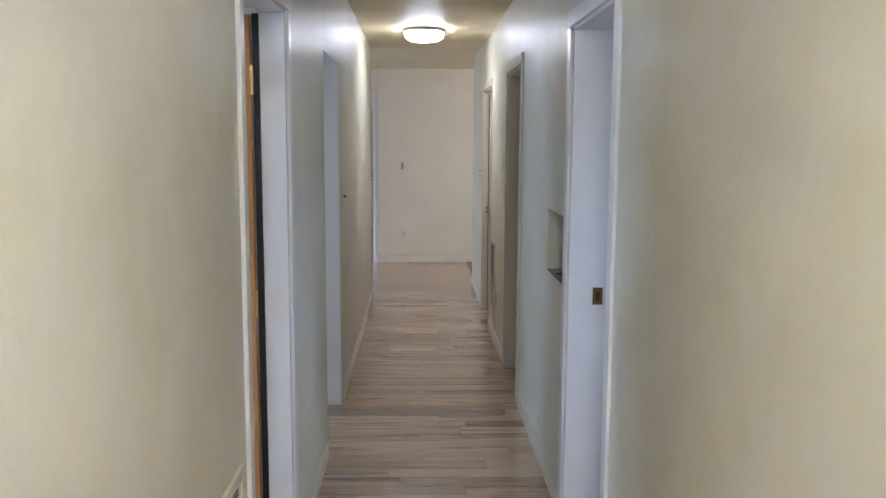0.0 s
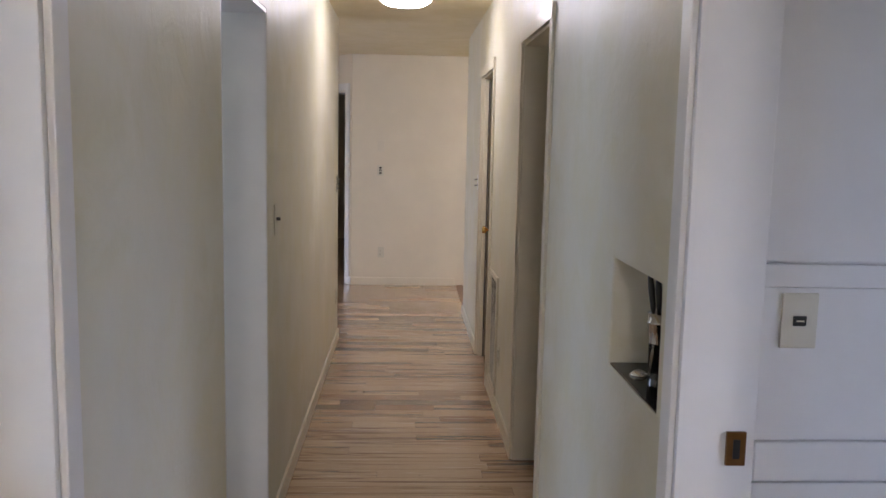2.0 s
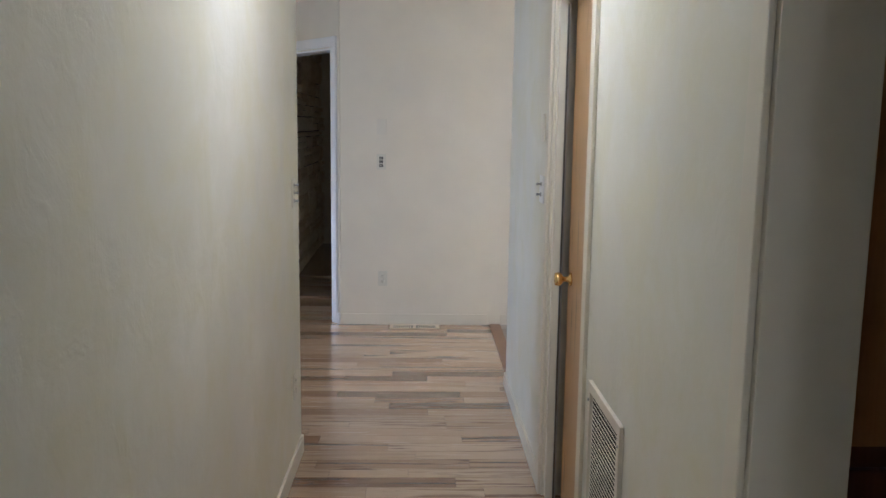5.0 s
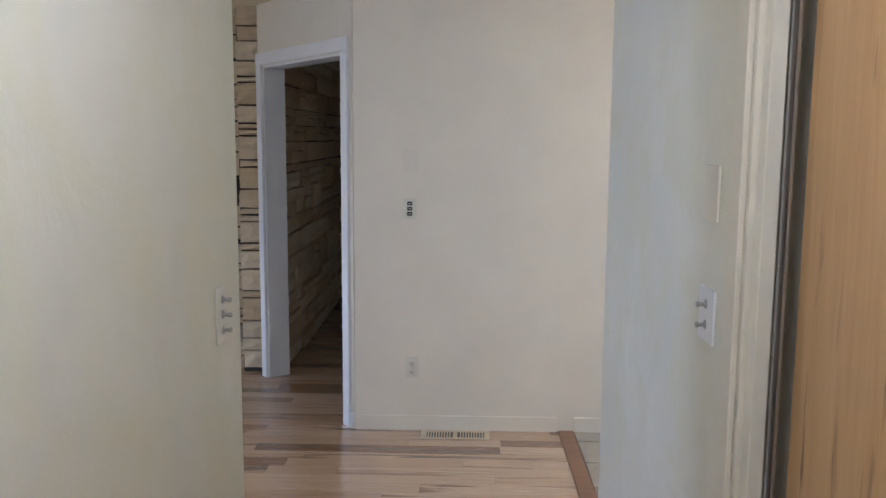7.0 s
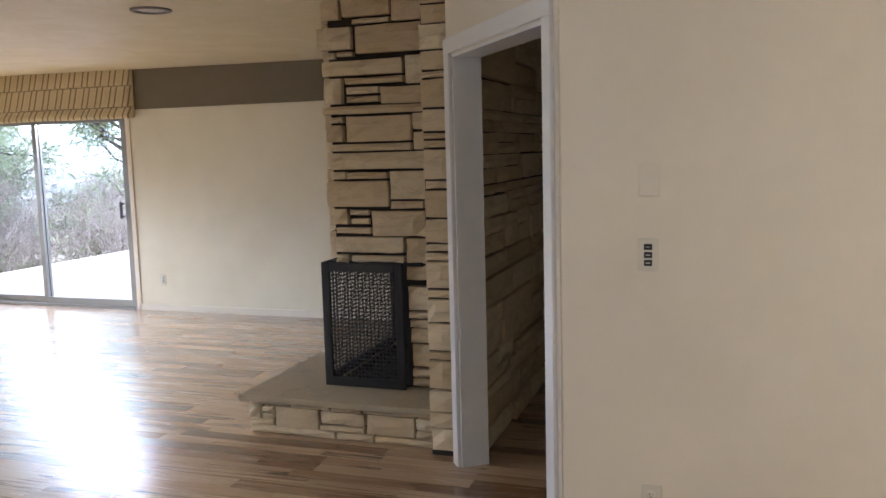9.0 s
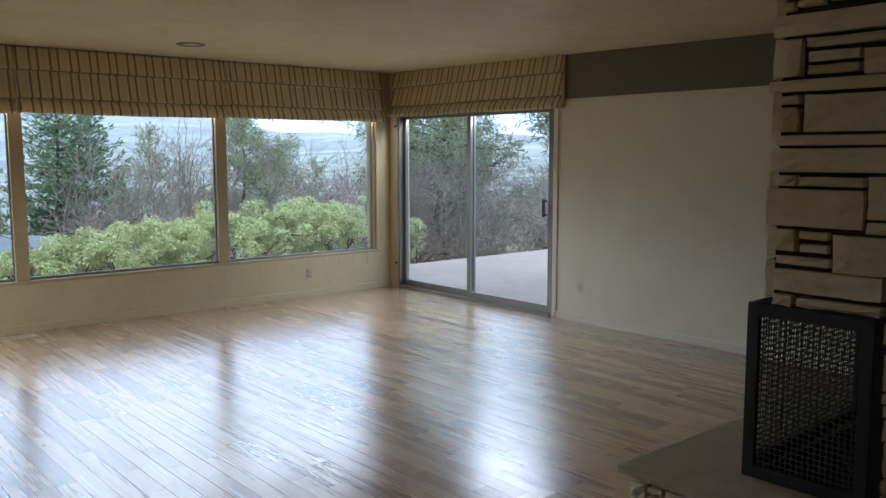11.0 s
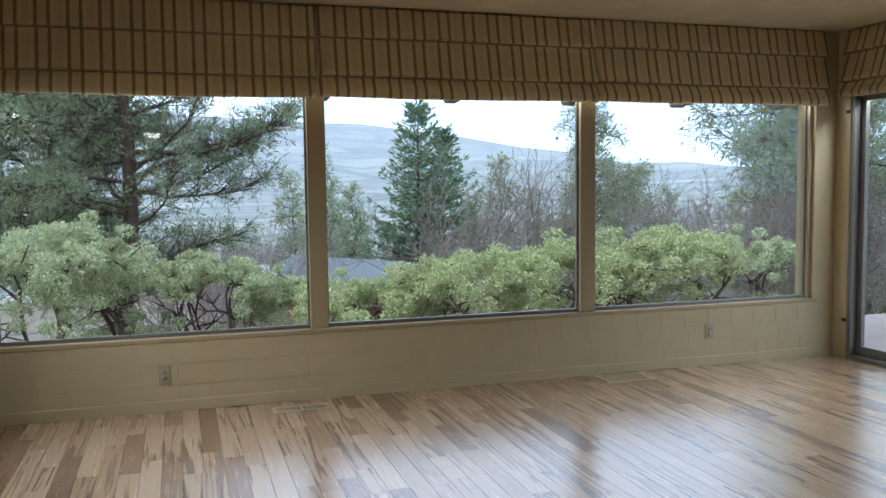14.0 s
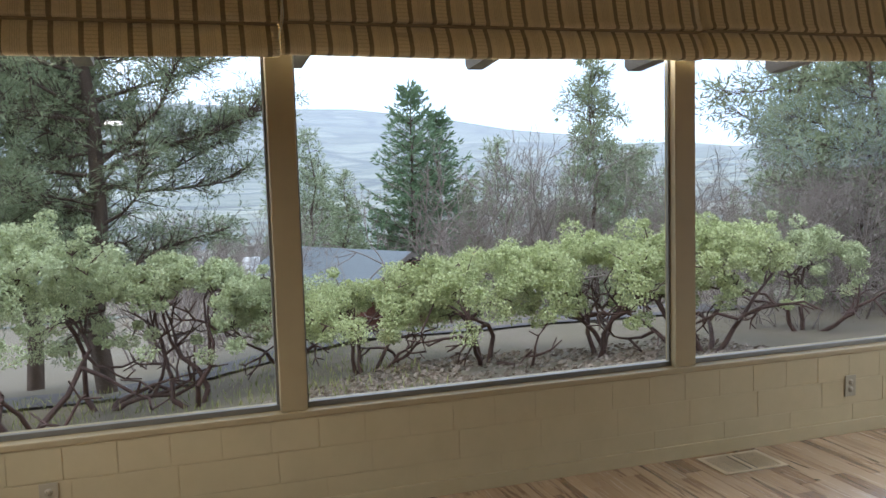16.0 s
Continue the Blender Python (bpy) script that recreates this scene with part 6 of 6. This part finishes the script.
wisp = [bare_tree(70 + i, 4.6, 0.4, 4) for i in range(3)]
for i in range(60):
    side, dist = rs.uniform(-0.3, 0.4), rs.uniform(58, 105)
    plant("bare_tree", (wisp[i % 3], None), side, dist, "far leafless tree on the lower slope", "bare tree", "far thicket", None, rs.uniform(0, 360), rs.uniform(1.9, 2.9))
for i in range(14):
    side, dist = rs.uniform(-0.3, 0.4), rs.uniform(70, 110)
    x, y = spot(side, dist)
    plant("pine_tree", thin, side, dist, "slender young pine on the slope", "pine tree", "slope pines", ground_z(x, y) - 1, rs.uniform(0, 360), rs.uniform(0.7, 1.0))
# dry leaves and grass on the slope, and the drive below it
lr = np.random.default_rng(9)
lp = np.stack([lr.uniform(-19.5, -9.6, 24000), lr.uniform(5.0, 21.0, 24000)], 1)
lp = np.array([(x, y, ground_z(x, y) + 0.015) for x, y in lp])
LITTER = leafy("dry_leaf", (0.16, 0.115, 0.08), (0.40, 0.32, 0.25), 0.1)
lit = new("leaf_litter", leaves_mesh("leaf_litter", lp, 0.09, LITTER, lr, 0.6, np.array([[0.6, 0.6, 0.05]])))
tagged(lit, "scattered dry brown leaves on the slope", "leaf litter", kind="stuff")
gp = np.stack([lr.uniform(-25, -12, 5000), lr.uniform(4.0, 15.0, 5000)], 1)
gp = np.array([(x, y, ground_z(x, y)) for x, y in gp])
GRASS = leafy("thin_grass", (0.2, 0.22, 0.07), (0.4, 0.38, 0.16), 0.3)
gr = new("grass", leaves_mesh("grass", gp, 0.16, GRASS, lr, 0.12, np.array([[0.0, 0.0, 1.2]])))
tagged(gr, "thin olive grass on the slope", "grass", kind="stuff")
bm = bmesh.new()
prev = None
for i in range(22):
    y = -6 + i * 1.5
    a, b = [bm.verts.new((x, y, ground_z(x, y) + 0.05)) for x in (-27.5 + 0.05 * i, -24.2 + 0.05 * i)]
    if prev:
        bm.faces.new((prev[0], prev[1], b, a))
    prev = (a, b)
piece("road", bm, DRIVE, "grey drive along the slope below the shrubs", "drive", kind="structure")
# neighbouring house
hx, hy = spot(-0.10, 52.0)
nh = thing("neighbour_house", pose(hx, hy, -6.85, 0, 0, 34), "low house with a blue-grey shingle roof and red siding", "house")
part("wall", B((-6.6, 3.6, -3.6, 3.6, -1.5, 1.7)), REDWALL, nh)


def gable(x0, x1, y0, y1, z, rise):
    bm = bmesh.new()
    th = 0.18
    ym = (y0 + y1) / 2
    prof = [(y0, z), (ym, z + rise), (y1, z), (y1, z - th), (ym, z + rise - th), (y0, z - th)]
    a = [bm.verts.new((x0, y, zz)) for y, zz in prof]
    b = [bm.verts.new((x1, y, zz)) for y, zz in prof]
    bm.faces.new(a[::-1])
    bm.faces.new(b)
    for k in range(6):
        bm.faces.new((a[k], a[(k + 1) % 6], b[(k + 1) % 6], b[k]))
    return bm


part("roof", gable(-7, 4.2, -4.4, 4.4, 1.75, 1.9), ROOF, nh, "blue-grey shingle roof")
part("roof", gable(3.62, 5.6, -3.0, 0.2, 1.2, 0.5), ROOF, nh)
gw = bmesh.new()
ends = [[gw.verts.new((x, y, z)) for y, z in ((-3.6, 1.7), (3.6, 1.7), (0.0, 3.25))] for x in (3.4, 3.6)]
gw.faces.new(ends[0][::-1])
gw.faces.new(ends[1])
for k in range(3):
    gw.faces.new((ends[0][k], ends[0][(k + 1) % 3], ends[1][(k + 1) % 3], ends[1][k]))
part("gable_wall", gw, REDWALL, nh)
for y0, y1, z0, z1 in ((-4.4, 0.0, 1.6, 3.5), (4.4, 0.0, 1.6, 3.5)):
    fb = bmesh.new()
    rows = [[fb.verts.new((x, y, z)) for y, z in ((y0, z0 - 0.16), (y0, z0 + 0.13), (y1, z1 + 0.13), (y1, z1 - 0.16))] for x in (4.2, 4.26)]
    fb.faces.new(rows[0][::-1])
    fb.faces.new(rows[1])
    for k in range(4):
        fb.faces.new((rows[0][k], rows[0][(k + 1) % 4], rows[1][(k + 1) % 4], rows[1][k]))
    part("bargeboard", fb, RAFTER, nh, "weathered bargeboard")
ch = part("chimney", B((-6.2, -5.4, -4.2, -3.4, 1.0, 3.3), bevel=0.03), TRIM, nh, "white sided chimney")
part("chimney_cap", B((-5.95, -5.65, -3.95, -3.65, 3.3, 3.9), (-6.1, -5.5, -4.1, -3.5, 3.95, 4.03)), ALU, ch)

# ---- floors: boards run along x ----
BOARD_W = 0.1
bm = bmesh.new()
top = [bm.verts.new((sx * 0.5, sy * (BOARD_W / 2 - 0.0012), 0)) for sx, sy in ((-1, -1), (1, -1), (1, 1), (-1, 1))]
low = [bm.verts.new((sx * 0.5, sy * (BOARD_W / 2 - 0.0002), -0.004)) for sx, sy in ((-1, -1), (1, -1), (1, 1), (-1, 1))]
bm.faces.new(top)
for i in range(4):
    bm.faces.new((low[i], low[(i + 1) % 4], top[(i + 1) % 4], top[i]))
BOARD = mesh_of(bm, "board", PLANK)
frng = random.Random(3)


def boards(x0, x1, y0, y1):
    y = y0
    while y < y1 - 0.01:
        x = x0 - frng.uniform(0, 0.9)
        while x < x1:
            ln = frng.choice((0.35, 0.5, 0.7, 0.9, 1.1, 1.3))
            a, b = max(x, x0), min(x + ln, x1)
            if b - a > 0.04:
                yield a + 0.0006, b - 0.0006, y + BOARD_W / 2
            x += ln
        y += BOARD_W


def lay(floor, x0, x1, y0, y1, near):
    rest, made = [], 0
    for a, b, y in boards(x0, x1, y0, y1):
        if made < 300 and near(a, b, y):
            o = new("board", BOARD)
            o.parent = floor
            o.location, o.scale = ((a + b) / 2, y, 0), (b - a, 1, 1)
            made += 1
        else:
            rest.append((a, b, y))
    if rest:
        verts, faces = [], []
        w, v = BOARD_W / 2 - 0.0012, BOARD_W / 2 - 0.0002
        for a, b, y in rest:
            k = len(verts)
            verts += [(a, y - w, 0), (b, y - w, 0), (b, y + w, 0), (a, y + w, 0), (a, y - v, -0.004), (b, y - v, -0.004), (b, y + v, -0.004), (a, y + v, -0.004)]
            faces += [(k, k + 1, k + 2, k + 3), (k + 4, k + 5, k + 1, k), (k + 5, k + 6, k + 2, k + 1), (k + 6, k + 7, k + 3, k + 2), (k + 7, k + 4, k, k + 3)]
        o = new("boards", mesh_np("boards", verts, faces, PLANK))
        o.parent = floor
        tagged(o, kind="stuff")


fl1 = setting("floor_hall", [(HL - TH, HR + TH, -1.7, 8.8, -0.12, -0.004)], MORTAR, "pale hickory board floor with brown streaks in the hallway", "floor")
lay(fl1, HL - TH + 0.01, HR + TH - 0.01, -1.6, 8.8, lambda a, b, y: y > 1.5)
fl2 = setting("floor_living", [(WEST - 0.05, 0.7, 8.8, NORTH + 0.05, -0.12, -0.004)], MORTAR, "pale hickory board floor with brown streaks in the living room", "floor")
lay(fl2, WEST + 0.002, 0.655, 8.8, NORTH, lambda a, b, y: (a > -6.5 and 9.6 < y < 12.6) or a > -1.0)
fl3 = setting("floor_foyer", [(0.7, 3.7, HALL_RIGHT_END - 0.14, END + 0.05, -0.12, -0.004)], MORTAR, "grey slate tile floor of the foyer", "floor")
tb = B((-0.148, 0.148, -0.148, 0.148, -0.006, 0.002), bevel=0.002)
tm = mesh_of(tb, "tile", TILE)
for i in range(9):
    for j in range(6):
        o = new("tile", tm)
        o.parent = fl3
        o.location = (0.89 + i * 0.304, 9.83 + j * 0.304 - (0.1 if i % 2 else 0), 0)
# painted blocks of the window wall
wall_w = bpy.data.objects["wall_west"]
halfb = mesh_of(B((0.0, 0.0025, -0.1003, 0.1003, -0.066, 0.066), bevel=0.001), "half_block", BLOCK_PAINT)
fullb = mesh_of(B((0.0, 0.0025, -0.2026, 0.2026, -0.066, 0.066), bevel=0.001), "block", BLOCK_PAINT)
for i in range(30):
    o = new("block", halfb)
    o.parent = wall_w
    o.location = (WEST, 9.735 + i * 0.205, 0.366)
for r, z in ((0, 0.229), (1, 0.092)):
    for i in range(15):
        o = new("block", fullb)
        o.parent = wall_w
        o.location = (WEST, 9.66 + (0.205 if r else 0) + i * 0.41 - 0.0, z)
